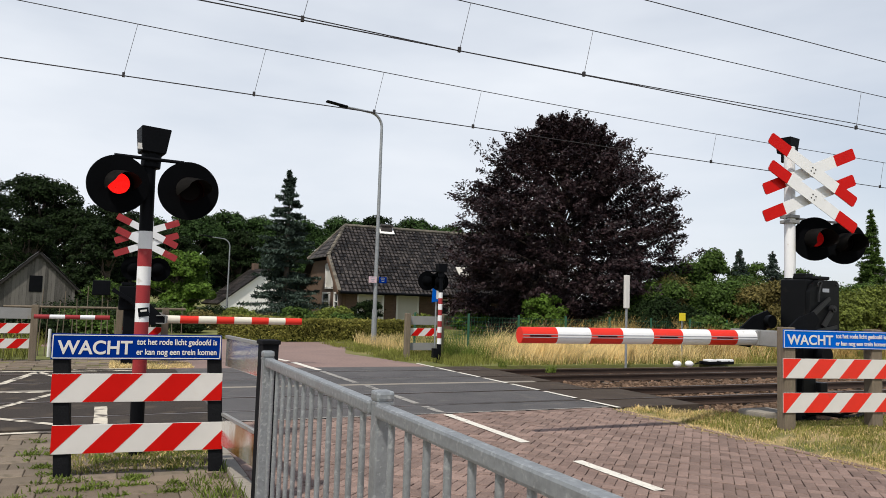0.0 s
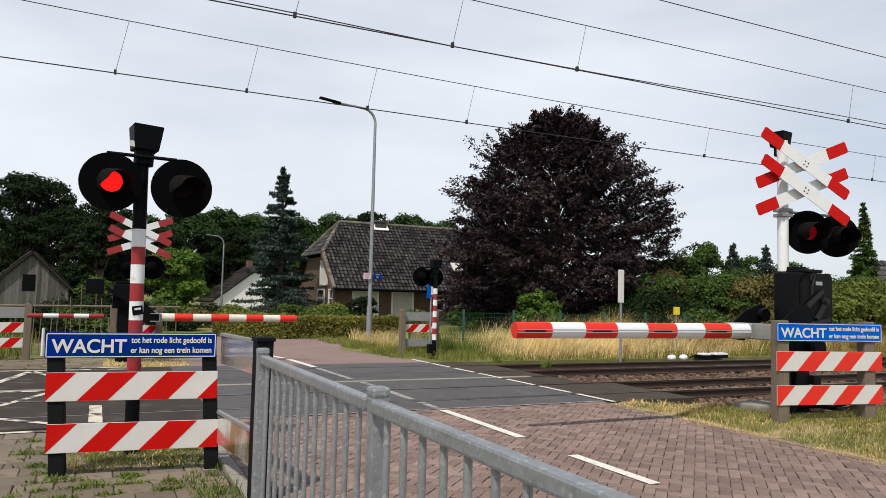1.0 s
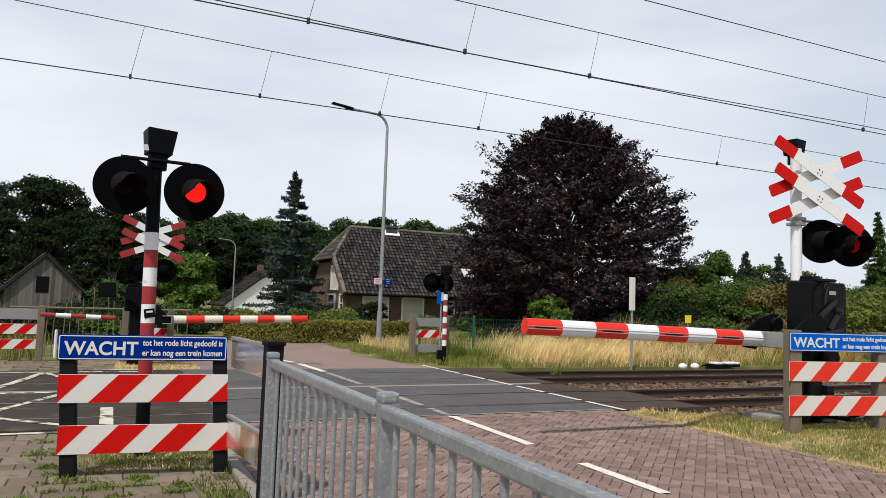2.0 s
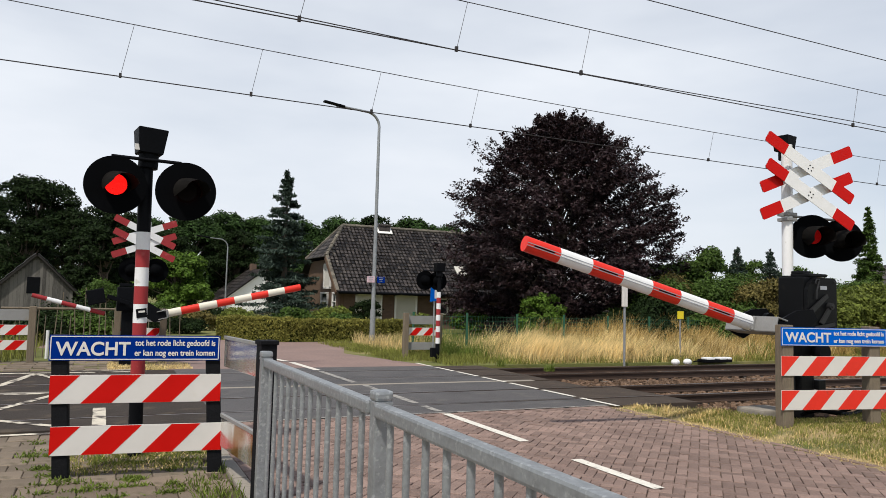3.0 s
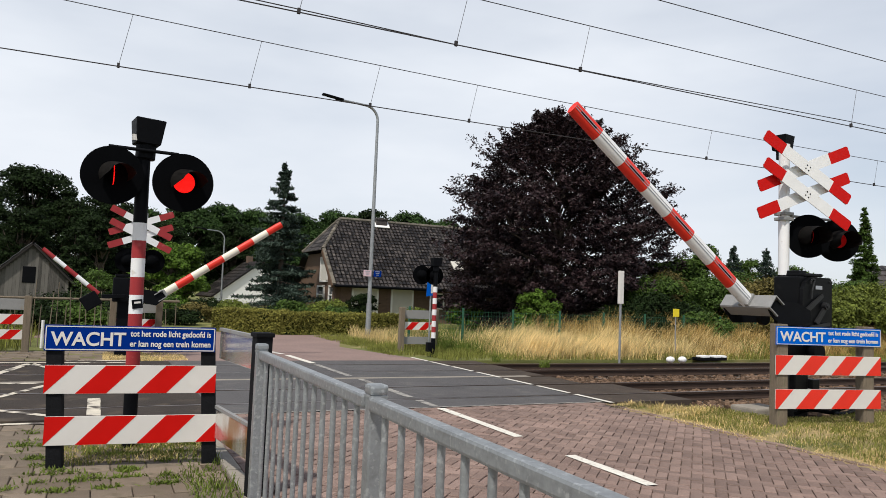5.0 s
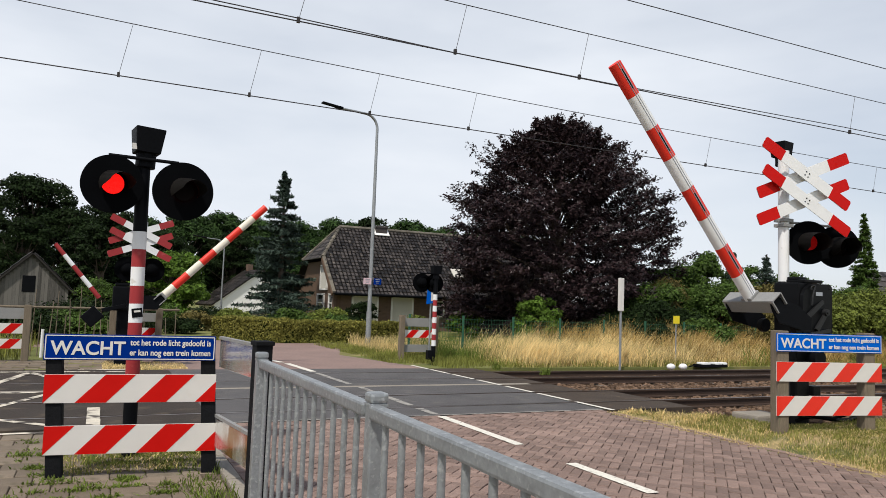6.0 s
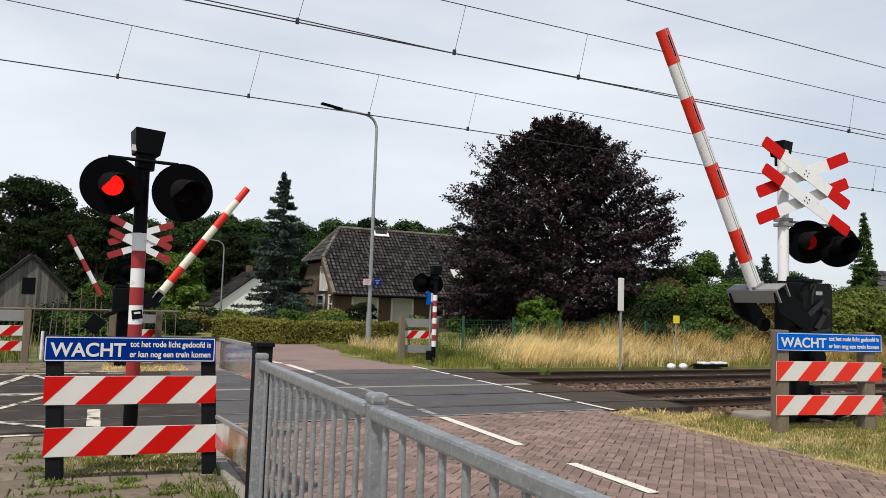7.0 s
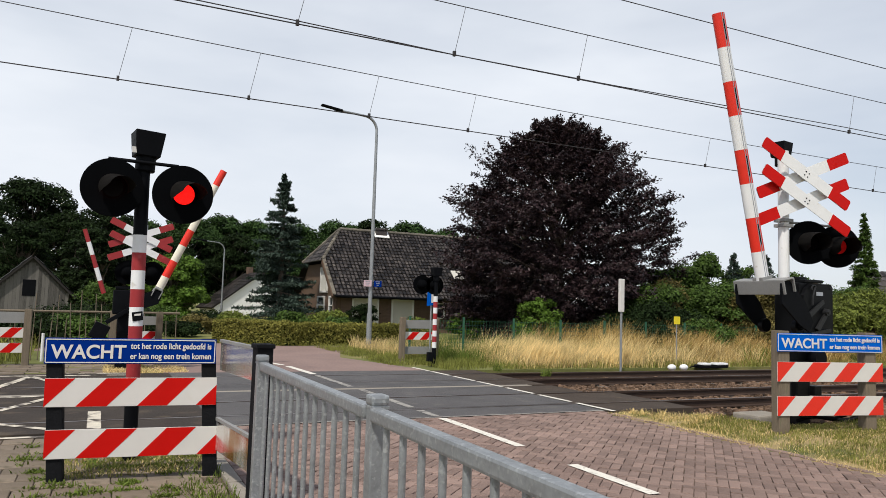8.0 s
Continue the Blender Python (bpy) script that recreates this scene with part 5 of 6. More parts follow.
def broadleaf(name, m, H, R, seed, mat, n_leaf, size, label, category="tree", trunk=True, low=0.15, lumps=26, group="", fine=1.0):
    """Clumps of leaves on limbs; fine: the size of the clumps."""
    rng = np.random.default_rng(seed)
    ob = thing(name, m, label, category, group)
    bm = B()
    if trunk:
        limb(bm, (0, 0, -0.1), (0, 0, H * 0.7), 0.028 * H, 0.01 * H, rng, 0.08, 5)
    pts, outs = [], []
    for i in range(lumps):
        az, f = rng.uniform(0, 6.28), rng.random() ** 0.8
        rad = R * rng.uniform(0.24, 0.44) * fine
        zc = H * low + (H * (1 - low) - rad * 0.95) * f
        env = math.sin(math.pi * (0.18 + 0.72 * f)) ** 0.7
        rc = R * env * (rng.uniform(0.35, 0.85) if i % 4 else rng.uniform(0.1, 0.5))
        c = np.array([rc * math.cos(az), rc * math.sin(az), zc])
        limb(bm, (0, 0, min(zc * 0.6, H * 0.6)), c, 0.009 * H, 0.003 * H, rng, 0.15, 3)
        k = n_leaf // lumps
        d = rng.normal(size=(k, 3))
        d /= np.linalg.norm(d, axis=1, keepdims=True)
        d[:, 2] = np.where(d[:, 2] < -0.35, -d[:, 2] * 0.5, d[:, 2])
        bumps = 1 + 0.16 * np.sin(5 * d[:, 0] + i) * np.sin(6 * d[:, 2] + 2 * i) + 0.1 * np.sin(11 * d[:, 1] + 3 * i)
        rr = rad * (0.6 + 0.4 * rng.random(k) ** 0.5) * bumps * (1 + 0.09 * rng.normal(size=k))
        pts.append(c + d * rr[:, None] * np.array([1, 1, 0.8]))
        outs.append(d + np.array([0, 0, 0.45]))
    part("trunk" if trunk else "stems", bm, M_BARK, ob, "", True)
    P, O = np.concatenate(pts), np.concatenate(outs)
    ok = P[:, 2] > 0.02
    leaf_part("crown" if trunk else "foliage", P[ok], size, mat, ob, rng, long=0.55, out=O[ok], loose=0.6)
    return ob


def hedge(a, b, depth, height, seed, label):
    rng = np.random.default_rng(seed)
    a, b = np.array(a, float), np.array(b, float)
    L = np.linalg.norm(b - a)
    d = (b - a) / L
    nrm = np.array([-d[1], d[0]])
    n = int(5200 * L * height)
    t, s, z = rng.random(n) * L, rng.random(n) * depth, rng.random(n) * height
    face = rng.integers(0, 4, n)
    s = np.where(face == 0, 0 + rng.normal(size=n) * 0.03, np.where(face == 1, depth + rng.normal(size=n) * 0.03, s))
    z = np.where(face == 2, height + rng.normal(size=n) * 0.025, z)
    t = np.where(face == 3, np.where(rng.random(n) < 0.5, 0, L), t)
    P = np.stack([a[0] + d[0] * t + nrm[0] * s, a[1] + d[1] * t + nrm[1] * s, np.abs(z)], 1)
    O = np.zeros((n, 3))
    O[face == 0, :2], O[face == 1, :2], O[face == 2, 2], O[face == 3, :2] = -nrm, nrm, 1.0, -d
    P += np.sin(P[:, [1, 2, 0]] * 7) * 0.025
    ob = thing("hedge", pose(0, 0, 0), label, "hedge", "clipped hedges")
    bm = B()
    ang = math.degrees(math.atan2(d[1], d[0]))
    mid = (a + b) / 2 + nrm * depth / 2
    # Solid core, painted dark as the shade behind the outer leaves.
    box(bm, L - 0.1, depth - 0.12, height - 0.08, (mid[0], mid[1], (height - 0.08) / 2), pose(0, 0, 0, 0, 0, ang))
    part("inner_growth", bm, M_LEAFSHADED, ob, "solid core coloured dark for the shade inside the hedge")
    leaf_part("foliage", P, 0.04, M_HEDGE, ob, rng, long=0.6, out=O, loose=0.9)


beech()
spruce(pose(9.38, 41.5, 0), 9.1, 2.7, "tall blue-grey spruce with drooping branches", 3)
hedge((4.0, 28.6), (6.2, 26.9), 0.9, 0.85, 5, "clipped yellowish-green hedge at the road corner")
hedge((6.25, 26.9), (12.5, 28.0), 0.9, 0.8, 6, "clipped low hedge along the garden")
# garden shrubs in front of the farmhouse, and the wild ones behind the long grass
for i, (x, y, h, r, mt) in enumerate(((8.0, 33, 1.3, 1.2, M_LEAF), (10.2, 34, 1.4, 1.3, M_LEAFLIGHT), (12.0, 34.6, 1.75, 1.0, M_LEAFSHADED), (9.6, 31, 1.1, 1.0, M_LEAF), (14.6, 33.4, 1.1, 1.0, M_LEAFLIGHT), (16.8, 32.6, 1.4, 1.2, M_LEAFBRIGHT), (6.0, 36, 1.2, 1.4, M_LEAFLIGHT),
                                      (17.6, 27.0, 2.2, 1.3, M_LEAFBRIGHT), (19.6, 24.3, 1.6, 1.8, M_LEAFSHADED), (21.4, 23.6, 2.3, 1.9, M_LEAFSHADED), (22.7, 25.8, 3.2, 2.1, M_LEAF), (24.5, 23.6, 3.3, 2.1, M_LEAF), (26.0, 22.2, 3.2, 2.1, M_BROWNLEAF), (27.6, 20.6, 2.9, 2.2, M_LEAFLIGHT), (30.5, 17.8, 2.9, 2.6, M_LEAFLIGHT), (28.0, 25.0, 3.6, 2.4, M_LEAF), (32.0, 21.5, 3.2, 2.6, M_LEAFLIGHT), (34, 18.0, 3.1, 2.6, M_LEAF), (31.5, 15.0, 2.4, 2.2, M_LEAFLIGHT), (24.6, 27.2, 3.5, 2.2, M_BROWNLEAF), (36.5, 16.5, 3.8, 2.6, M_LEAFLIGHT), (38, 22, 5.0, 2.9, M_LEAFLIGHT), (40.5, 19, 5.2, 3.0, M_LEAF), (35.5, 20, 4.3, 2.4, M_LEAFLIGHT), (34.5, 24.5, 3.7, 2.4, M_LEAF), (15.4, 19.0, 0.6, 0.7, M_LEAF), (18.9, 21.4, 1.5, 1.3, M_LEAFSHADED), (21.2, 20.9, 1.6, 1.4, M_LEAF), (23.6, 19.6, 1.5, 1.2, M_BROWNLEAF))):
    broadleaf("shrub", pose(x, y, 0), h, r, 40 + i, mt, int(4200 * r * h ** 0.5), 0.062, "rounded green garden shrub" if i < 7 else "dense wild shrub behind the long grass", "shrub", False, 0.05, 34, "shrubs", 0.85)
for i, (x, y, h, r, mt) in enumerate(((-8.5, 27, 1.5, 1.9, M_LEAFSHADED), (-6.0, 26, 1.2, 1.8, M_BROWNLEAF), (-4.0, 27.5, 1.15, 1.7, M_LEAFSHADED), (-2.2, 26, 1.1, 1.6, M_LEAFSHADED), (-0.6, 28, 1.2, 1.5, M_LEAF), (1.2, 30, 1.4, 1.6, M_LEAFSHADED), (-1.0, 36, 1.5, 2.2, M_LEAFSHADED), (-5.9, 35, 2.0, 1.5, M_LEAFSHADED), (2.6, 38, 1.4, 1.8, M_LEAF), (3.4, 33, 0.8, 1.2, M_LEAFSHADED), (5.6, 41, 1.2, 1.6, M_LEAFSHADED), (4.2, 36, 1.0, 1.2, M_BROWNLEAF), (0.2, 44, 2.6, 1.6, M_LEAF))):
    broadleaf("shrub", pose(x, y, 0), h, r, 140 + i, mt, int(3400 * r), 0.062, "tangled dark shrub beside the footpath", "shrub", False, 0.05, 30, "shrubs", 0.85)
broadleaf("young_tree", pose(29.9, 29.9, 0), 5.2, 1.7, 81, M_LEAF, 9000, 0.085, "young leafy tree behind the shrubs", "tree")
broadleaf("young_tree", pose(26.6, 29.0, 0), 4.4, 1.5, 86, M_LEAF, 8000, 0.085, "young leafy tree behind the shrubs", "tree")
for i, (x, y, h, r) in enumerate(((28.2, 29.6, 4.5, 1.6), (33.5, 30.5, 4.9, 1.5), (35.2, 28.5, 4.4, 1.8))):
    broadleaf("young_tree", pose(x, y, 0), h, r, 180 + i, M_LEAF, 9000, 0.085, "young leafy tree behind the shrubs", "tree", True, 0.1, 40)
spruce(pose(42.7, 29.2, 0), 8.2, 1.3, "slender feathery conifer behind the shrubs", 82, M_LEAF, 50, 0.35)
spruce(pose(31.6, 29.2, 0), 5.1, 1.3, "small dark spruce behind the shrubs", 83, M_NEEDLE, 40, 0.5)
spruce(pose(33.2, 28.4, 0), 5.0, 1.3, "small dark spruce behind the shrubs", 84, M_NEEDLE, 40, 0.5)
broadleaf("round_tree", pose(3.9, 46.0, 0), 4.4, 2.6, 85, M_LEAFBRIGHT, 24000, 0.1, "rounded bright green tree beside the far road", "tree", True, 0.12, 46, "", 0.75)
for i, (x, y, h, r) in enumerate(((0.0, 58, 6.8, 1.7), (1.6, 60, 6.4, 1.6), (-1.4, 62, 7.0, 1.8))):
    broadleaf("dark_conifer", pose(x, y, 0), h, r, 90 + i, M_LEAFSHADED, 11000, 0.11, "dark dense conifer beside the barn, shade in its leaf colour", "tree", True, 0.05, 40, "dark conifers")

# far wood; the darker trees have their shade in the leaf colour
wood_a = broadleaf("wood_tree", pose(-14, 84, 0), 13.6, 5.4, 61, M_LEAFSHADED, 30000, 0.165, "tall dark woodland tree with shade in its leaf colour", "tree", True, 0.1, 90, "woodland trees", 0.62)
wood_b = broadleaf("wood_tree", pose(-6.5, 88, 0), 14.2, 5.6, 62, M_LEAFSHADED, 30000, 0.165, "tall dark woodland tree with shade in its leaf colour", "tree", True, 0.08, 90, "woodland trees", 0.62)
wood_c = broadleaf("wood_tree", pose(9.0, 92, 0), 12.0, 5.4, 63, M_LEAFWOOD, 30000, 0.165, "broad green woodland tree", "tree", True, 0.08, 90, "woodland trees", 0.62)
rng = random.Random(8)
for x, y, k, kind in ((-22, 88, 1.0, 0), (0.5, 90, 0.88, 0), (4.5, 95, 0.96, 2), (13.5, 96, 1.07, 2), (18.5, 96, 1.04, 2), (24, 97, 1.05, 2), (29.5, 97, 1.12, 2), (35, 99, 1.05, 0), (41.5, 101, 1.22, 2), (47.5, 101, 1.16, 2), (53.5, 99, 1.14, 2), (-30, 90, 1.0, 1), (59.5, 97, 1.1, 2),
                      (-11, 78, 0.85, 1), (-18, 76, 0.8, 0), (-3, 80, 0.75, 0), (6.5, 84, 0.65, 0), (14, 88, 0.72, 0), (21, 88, 0.78, 2), (27, 90, 0.85, 2), (34, 92, 0.9, 2), (2, 72, 0.5, 0), (-6, 70, 0.55, 1)):
    copy_thing((wood_a, wood_b, wood_c)[kind], pose(x, y, 0, 0, 0, rng.uniform(0, 360)) @ Matrix.Diagonal((k, k, k, 1)))


# ---- grass ----
def road_grass(a, b):
    return road_height(a, b) - 0.01


def ramp(v, *stops):
    return np.interp(v, stops[0::2], stops[1::2])


def build_grass():
    g = np.random.default_rng(21)

    def field(name, n, x0, x1, y0, y1, h, w, mat, label, zf=None, chance=None, lean=0.35, tall=None, drift=0.0):
        """Blades over a stretch of ground; chance and tall are functions of x and y."""
        x, y = g.uniform(x0, x1, n), g.uniform(y0, y1, n)
        clump = np.sin(x * 2.3 + 1.7 * np.sin(y * 1.9)) + np.sin(y * 2.9 + 2.1 * np.sin(x * 1.3)) + 0.8 * np.sin(7.1 * x + 3 * np.sin(5.3 * y))
        keep = clump + g.normal(size=n) * 1.2 > -1.0
        if chance is not None:
            keep &= g.random(n) < chance(x, y)
        x, y = x[keep], y[keep]
        if zf is road_grass:
            ok = np.array([road_height(a, b) > -0.1 for a, b in zip(x, y)])
            x, y = x[ok], y[ok]
        z = np.array([zf(a, b) for a, b in zip(x, y)]) if zf else np.full(len(x), -0.015)
        hh = h * tall(x, y) if tall is not None else h
        hh = hh * (1 + 0.3 * np.sin(3.1 * x + 2.2 * np.sin(2.7 * y)) * np.sin(2.3 * y + 1.1 * x))
        tagged(new(name, quads(name, blades(x, y, z, hh, w, g, lean, drift), mat)), label, "grass", kind="stuff")

    def pale(x, y):
        return ramp(x, 10.2, 0.0, 11.6, 0.9, 14.5, 1.0, 16.5, 0.35, 19, 0.15) * ramp(y, 17.0, 0.1, 17.7, 1.0)

    def bank(x, y):
        return ramp(x, 14, 0.2, 17, 1.0) * ramp(y, 17.2, 0.1, 18.2, 0.9)

    field("tall_grass", 110000, 9.5, 20, 17.0, 21.0, 0.56, 0.0048, M_STRAW, "tall pale straw-coloured grass beyond the tracks", None, pale, 0.3, None, 0.35)
    field("seeding_stalks", 26000, 9.6, 32, 17.6, 21.5, 0.85, 0.0042, M_STRAW, "thin tall seeding grass stalks", None, lambda x, y: 0.6 * pale(x, y) + 0.15 * bank(x, y), 0.4, None, 0.3)
    field("bank_grass", 120000, 14, 33, 17.2, 23, 0.8, 0.0065, M_DRYGRASS, "tall golden brown grass below the shrubs", None, bank, 0.4, lambda x, y: ramp(y, 17.2, 0.45, 18.5, 0.8, 21, 1.2), 0.3)
    field("green_grass", 70000, 8.2, 33, 16.95, 22, 0.24, 0.006, M_GRASS, "green grass among the dry stalks", None, lambda x, y: np.maximum(ramp(x, 8.2, 1.0, 10.6, 0.8, 11.5, 0.3), ramp(y, 17.0, 1.0, 18.3, 0.35)), 0.5)
    field("green_grass", 30000, 9, 20, 18.6, 24, 0.55, 0.006, M_WEED, "rank green grass along the wire fence", None, lambda x, y: ramp(x, 9, 1.0, 15, 0.7, 20, 0.2), 0.5)
    field("bank_weeds", 26000, 14, 32, 17.3, 22.5, 0.6, 0.009, M_WEED, "green weeds and brambles among the bank grass", None, lambda x, y: ramp(np.sin(1.3 * x + 2 * np.sin(0.9 * y)) + 0.6 * np.sin(3.3 * x), 0.2, 0.0, 0.9, 1.0), 0.7)
    field("corner_grass", 34000, 7.2, 14, 18.3, 26, 0.15, 0.006, M_GRASS, "short green grass at the road corner")
    field("corner_straw", 22000, 8.3, 12.5, 20.5, 25.5, 0.45, 0.005, M_STRAW, "dry grass around the lamp post", None, lambda x, y: ramp(np.abs(x - 9.7), 0.3, 0.9, 1.8, 0.12), 0.35)
    field("verge_grass", 110000, 7.72, 13.5, 3.0, 9.2, 0.055, 0.0035, M_GRASS, "short grass on the verge beside the road", road_grass)
    field("verge_straw", 80000, 7.53, 12.5, 4.5, 9.7, 0.05, 0.0032, M_STRAW, "dry straw on the verge beside the road", road_grass, lambda x, y: np.maximum(ramp(x, 7.5, 1.0, 8.3, 0.3), ramp(y, 7.6, 0.25, 8.6, 1.0)), 1.0)
    field("deck_straw", 9000, 7.8, 9.2, 8.0, 9.75, 0.075, 0.004, M_STRAW, "dry straw beside the crossing deck", road_grass, None, 0.8)
    field("path_weeds", 2400, -0.3, 1.15, 7.25, 8.8, 0.08, 0.005, M_GRASS, "weeds behind the warning fence")
    field("path_straw", 3500, -0.3, 1.15, 7.3, 8.9, 0.06, 0.004, M_STRAW, "dry straw behind the warning fence", None, None, 0.9)
    field("kerb_weeds", 900, 0.75, 1.14, 5.6, 8.4, 0.09, 0.005, M_WEED, "green weeds along the kerb", None, None, 0.6)
    field("strip_grass", 6000, 0.2, 1.9, 16.95, 18.6, 0.07, 0.006, M_STRAW, "dry grass strip beyond the tracks", None, None, 0.7)
    field("left_grass", 16000, -14, -1.5, 19.2, 30, 0.45, 0.009, M_GRASS, "rough grass beyond the footpath")
    for x, y in ((9.55, 16.6), (10.1, 15.2)):
        field("track_weed", 160, x - 0.12, x + 0.12, y - 0.08, y + 0.08, 0.22, 0.006, M_WEED, "single green weed growing beside the rail", None, None, 0.7)


build_grass()


# ---- road bricks and pavement tiles ----
def loose_brick(sx, sy, sz, chamfer):
    bm = B()
    x, y, c = sx / 2, sy / 2, chamfer
    low = [bm.verts.new(p) for p in ((-x, -y, -sz), (x, -y, -sz), (x, y, -sz), (-x, y, -sz))]
    mid = [bm.verts.new(p) for p in ((-x, -y, -c), (x, -y, -c), (x, y, -c), (-x, y, -c))]
    top = [bm.verts.new(p) for p in ((-x + c, -y + c, 0), (x - c, -y + c, 0), (x - c, y - c, 0), (-x + c, y - c, 0))]
    for a, b in ((low, mid), (mid, top)):
        for i in range(4):
            bm.faces.new((a[i], a[(i + 1) % 4], b[(i + 1) % 4], b[i]))
    bm.faces.new(top)
    return bm


def build_bricks():
    rnd = random.Random(3)
    road = tagged(new("road"), "reddish brown brick road surface", "road", kind="structure")
    me = finish("brick", loose_brick(0.2025, 0.0985, 0.035, 0.005), M_BRICK)
    rest_v, rest_f, parts = [], [], 0
    template_v = np.array([v.co[:] for v in me.vertices])
    template_f = [tuple(p.vertices) for p in me.polygons]
    # herringbone at 45 degrees to the road, with a straight course along the crossing and both edges
    places = []
    w, c = 0.1045, math.cos(radians(45))
    for v in range(-100, 100):
        for u in range(-60, 160):
            kind = (u - v) % 4
            if kind not in (0, 3):
                continue
            pu, pv, turn = (u + 1.0, v + 0.5, 45) if kind == 0 else (u + 0.5, v + 1.0, 135)
            x, y = 4.4 + w * (pu - pv) * c, 3.0 + w * (pu + pv) * c
            if 1.45 < x < 7.52 and -3.5 < y < 9.53:
                places.append((x, y, turn))
    places += [(1.37 + 0.104 * i, 9.62, 90) for i in range(60)]
    places += [(x, 9.4 - 0.208 * i, 90) for i in range(62) for x in (1.33, 7.6)]
    for x, y, turn in places:
        z = rnd.uniform(-0.006, 0.004) - 0.002
        m = pose(x + rnd.uniform(-0.002, 0.002), y + rnd.uniform(-0.002, 0.002), z, rnd.uniform(-1.3, 1.3), rnd.uniform(-0.9, 0.9), turn + rnd.uniform(-1.2, 1.2))
        if 3.9 < x < 7.3 and 4.6 < y < 6.9 and parts < 300:
            ob = new("brick", me)
            ob.parent = road
            ob.matrix_basis = m
            parts += 1
        else:
            mm = np.array(m)
            base = len(rest_v) * 12
            rest_v.append(template_v @ mm[:3, :3].T + mm[:3, 3])
            rest_f.extend([tuple(base + k for k in f) for f in template_f])
    big = bpy.data.meshes.new("brick_field")
    big.from_pydata(np.concatenate(rest_v).tolist(), [], rest_f)
    big.materials.append(M_BRICK)
    ob = new("brick_field", big)
    ob.parent = road
    ob["kind"] = "stuff"
    pave = tagged(new("pavement"), "worn grey square paving tiles with weeds in the joints", "pavement", kind="structure")
    me = finish("paving_tile", loose_brick(0.294, 0.294, 0.04, 0.007), M_TILE)
    tv, tf = np.array([v.co[:] for v in me.vertices]), [tuple(p.vertices) for p in me.polygons]
    far_v, far_f = [], []
    for j in range(43):
        for i in range(14):
            x, y = -3.1 + i * 0.3 + (0.15 if j % 2 else 0), 9.28 - j * 0.3
            if x > 1.0:
                continue
            m = pose(x, y, rnd.uniform(-0.008, 0.004), rnd.uniform(-1, 1), rnd.uniform(-1, 1), rnd.uniform(-0.8, 0.8))
            if j < 20:
                ob = new("paving_tile", me)
                ob.parent = pave
                ob.matrix_basis = m
            else:
                mm, base = np.array(m), len(far_v) * 12
                far_v.append(tv @ mm[:3, :3].T + mm[:3, 3])
                far_f.extend([tuple(base + k for k in f) for f in tf])
    rest = bpy.data.meshes.new("tile_field")
    rest.from_pydata(np.concatenate(far_v).tolist(), [], far_f)
    rest.materials.append(M_TILE)
    ob = new("tile_field", rest)
    ob.parent = pave
    ob["kind"] = "stuff"
    # slabs of the footpath beyond the tracks
    slabs = tagged(new("pavement_far"), "uneven paving slabs of the footpath beyond the tracks", "pavement", kind="structure")
    me = finish("paving_slab", loose_brick(0.48, 0.29, 0.05, 0.012), M_TILE)
    for j in range(8):
        for i in range(9):
            x, y = -3.5 + i * 0.5 + (0.25 if j % 2 else 0), 17.1 + j * 0.305
            if x > 0.95:
                continue
            ob = new("paving_slab", me)
            ob.parent = slabs
            ob.matrix_basis = pose(x, y, rnd.uniform(-0.01, 0.02), rnd.uniform(-3, 3), rnd.uniform(-2, 2), rnd.uniform(-2, 2))
    # weeds along the joints
    g = np.random.default_rng(31)
    xs, ys = [], []
    for k in range(260):
        j, i = g.integers(0, 10), g.integers(0, 14)
        if g.random() < 0.5:
            cx, cy = -3.1 + g.random() * 4.2, 9.13 - j * 0.3
        else:
            cx, cy = -2.95 + i * 0.3, 9.28 - j * 0.3 + g.uniform(-0.15, 0.15)
        if cy > 7.0 and cx < -0.6:
            continue
        n = g.integers(15, 70)
        xs.append(cx + g.normal(size=n) * 0.05)
        ys.append(cy + g.normal(size=n) * 0.03)
    x, y = np.concatenate(xs), np.concatenate(ys)
    keep = x < 1.02
    x, y = x[keep], y[keep]
    me = quads("joint_weeds", blades(x, y, np.full(len(x), -0.01), 0.045, 0.007, g, 0.9), M_WEED)
    tagged(new("joint_weeds", me), "green weeds growing in the pavement joints", "weeds", kind="stuff")


build_bricks()


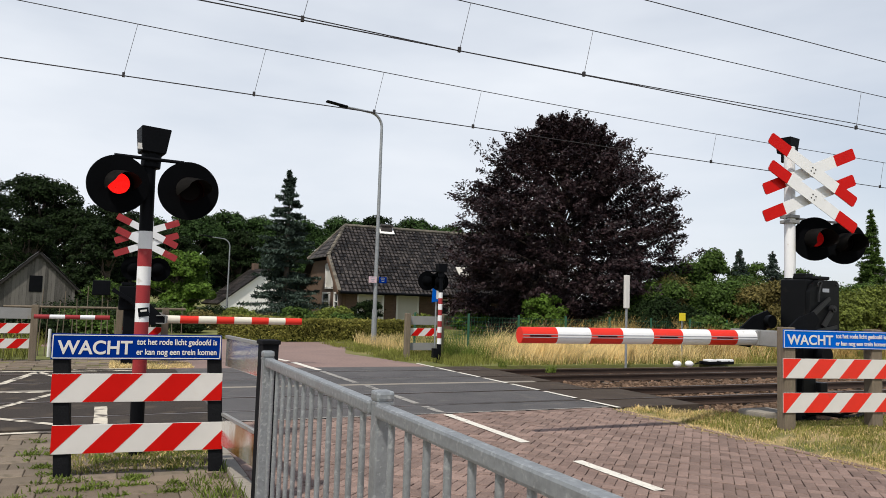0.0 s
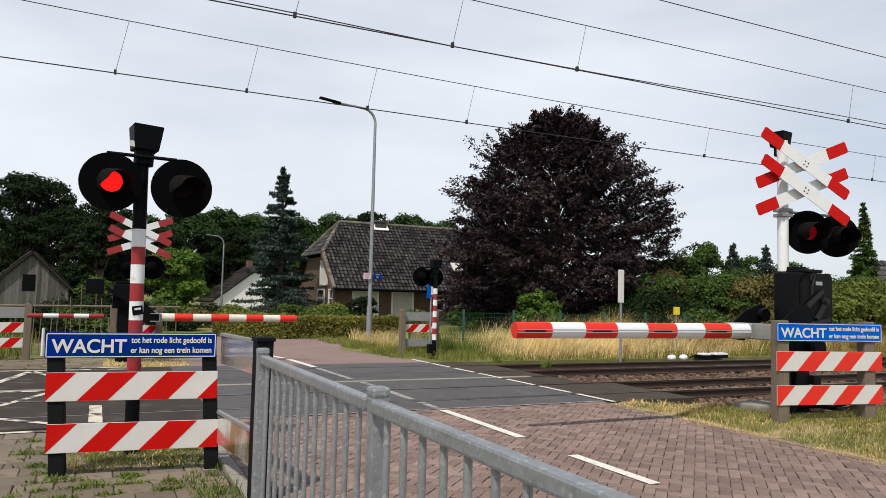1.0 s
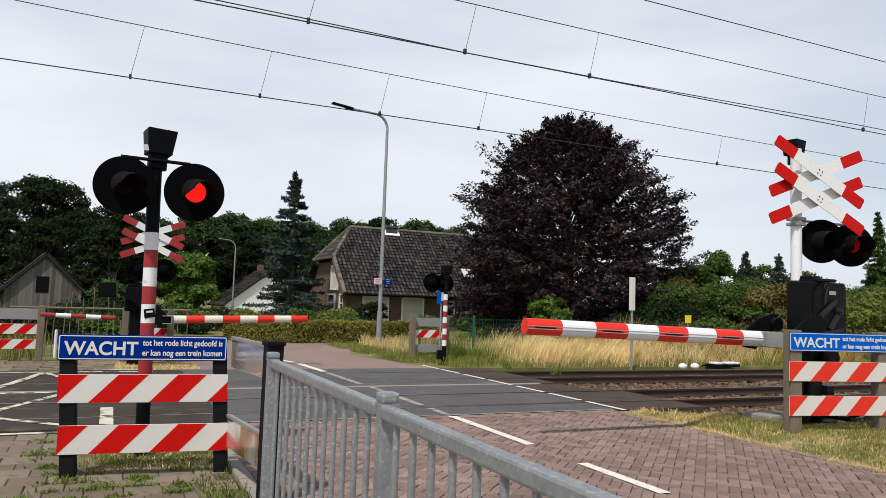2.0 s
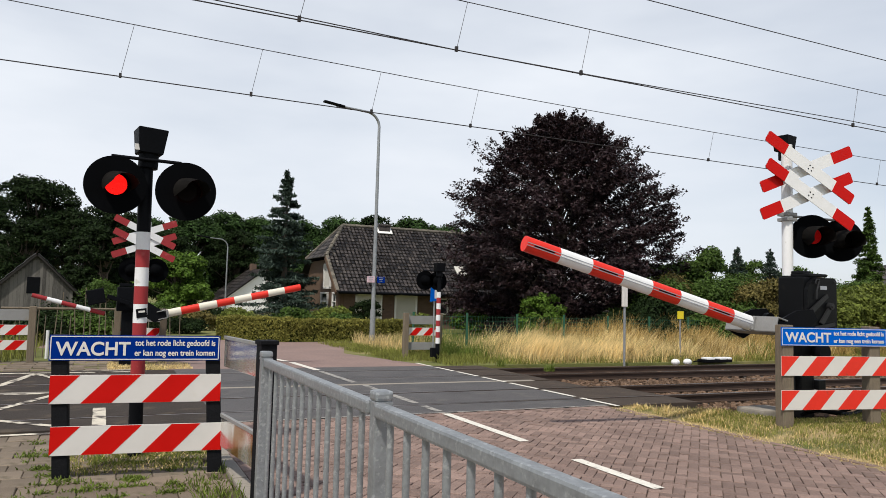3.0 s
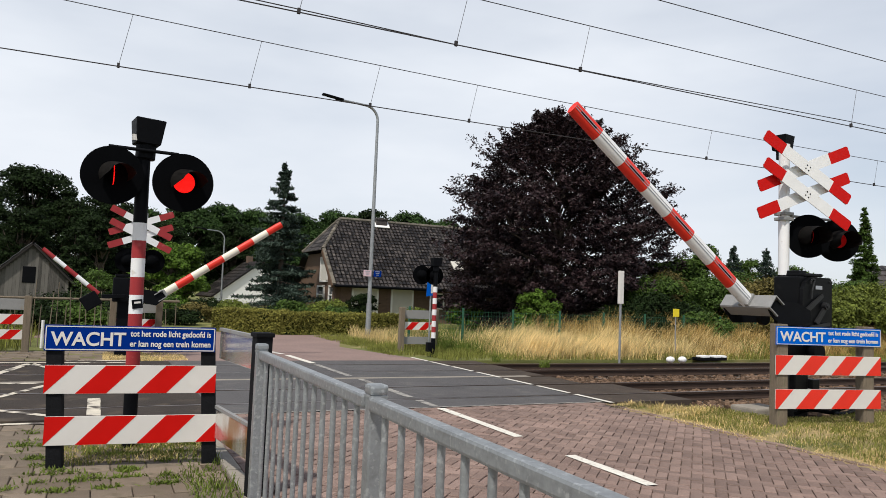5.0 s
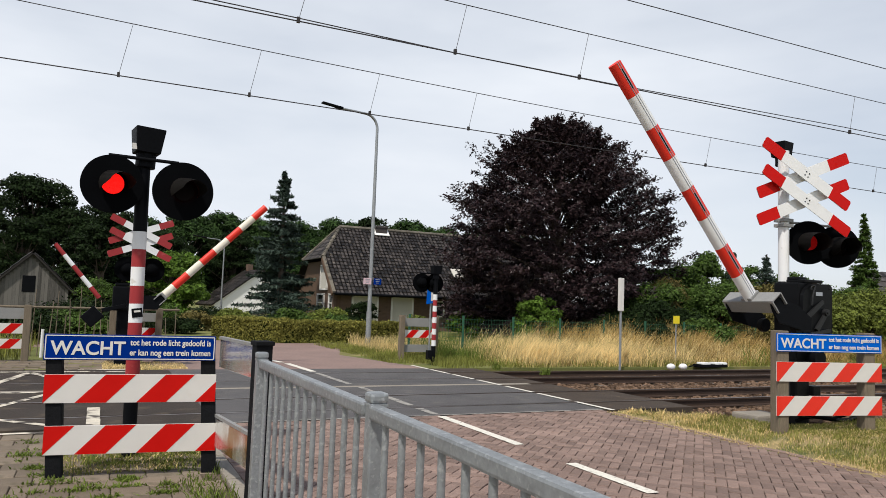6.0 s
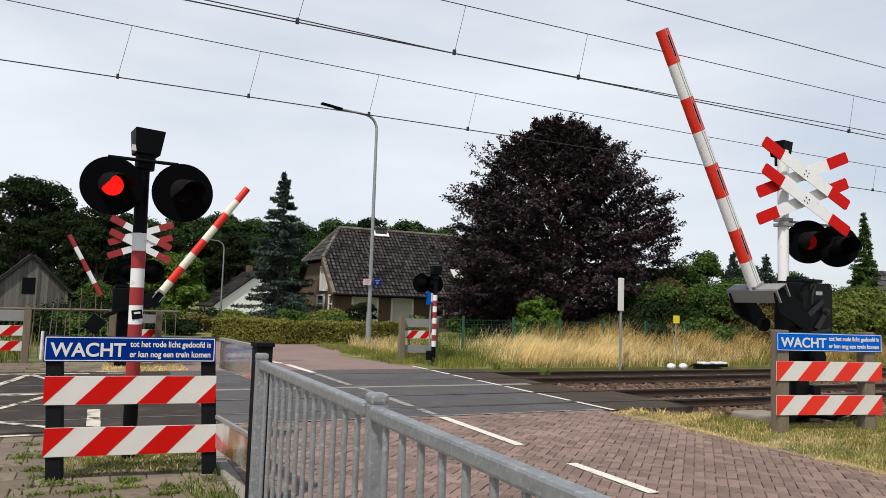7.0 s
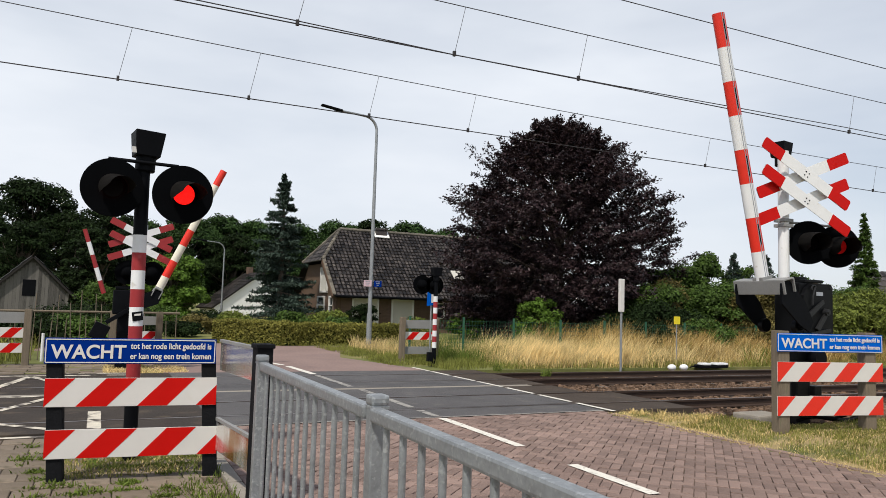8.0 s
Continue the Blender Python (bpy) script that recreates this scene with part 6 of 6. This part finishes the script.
# ---- what moves ----
def motions():
    near = ((0, 0), (1.7, 0), (2.1, 2.6), (2.8, 11.2), (3.5, 19.5), (4.0, 25.2), (4.5, 31.1), (5.5, 43.4), (6.5, 56.3), (7.0, 62.7), (7.5, 69.8), (8.0, 77.0))
    far = ((0, 0), (1.7, 0), (2.1, 2.6), (2.8, 10.6), (3.5, 18.5), (4.5, 29.2), (5.5, 40.0), (6.5, 50.5), (7.0, 55.1), (8.0, 65.8))
    path = ((0, 0), (1.7, 0), (2.1, 3.0), (2.8, 12.0), (3.5, 21.0), (4.5, 33.2), (5.5, 45.0), (6.5, 56.0), (7.0, 61.3), (8.0, 71.6))
    walk(BOOM_NEAR, [(t, pose(9.24, 7.6, 1.54, 0, a, 0)) for t, a in near])
    walk(BOOM_FAR, [(t, pose(0.67, FARY, 1.38, 0, -a, 0)) for t, a in far])
    walk(BOOM_PATH, [(t, pose(0.56, FARY, 1.39, 0, a, 0)) for t, a in path])
    # the flashing lenses turn their lit face out and in again
    left = ((0.0, 0.34), (0.62, 1.06), (1.28, 1.74), (2.2, 2.45), (2.72, 3.06), (3.36, 3.66), (3.92, 4.32), (4.62, 4.95), (5.4, 5.7), (5.96, 6.24), (6.7, 6.74), (6.88, 7.04), (7.44, 7.72))
    right = ((0.38, 0.58), (1.12, 1.24), (1.8, 2.15), (2.5, 2.68), (3.1, 3.32), (3.72, 3.88), (4.36, 4.58), (5.0, 5.35), (5.74, 5.87), (6.36, 6.62), (7.14, 7.32), (7.76, 8.0))
    for lens, spans in ((LENS_LEFT, left), (LENS_RIGHT, right), (SIDE_LEFT, left), (SIDE_RIGHT, right)):
        rest = lens.matrix_basis.copy()
        rows, angle = [], 180 if spans[0][0] > 0 else 0
        rows.append((0.0, angle))
        for a, b in spans:
            if a > 0:
                rows += [(a - 0.1, 180), (a - 0.067, 120), (a - 0.033, 60), (a, 0)]
            if b < 7.9:
                rows += [(b, 0), (b + 0.033, 60), (b + 0.067, 120), (b + 0.1, 180)]
        rows.append((8.0, rows[-1][1])) if rows[-1][0] < 7.99 else None
        clean = {}
        for t, a in rows:
            clean[frame(t)] = (t, a)
        walk(lens, [(t, rest @ pose(0, 0, 0, 0, 0, a)) for t, a in sorted(clean.values())])


motions()
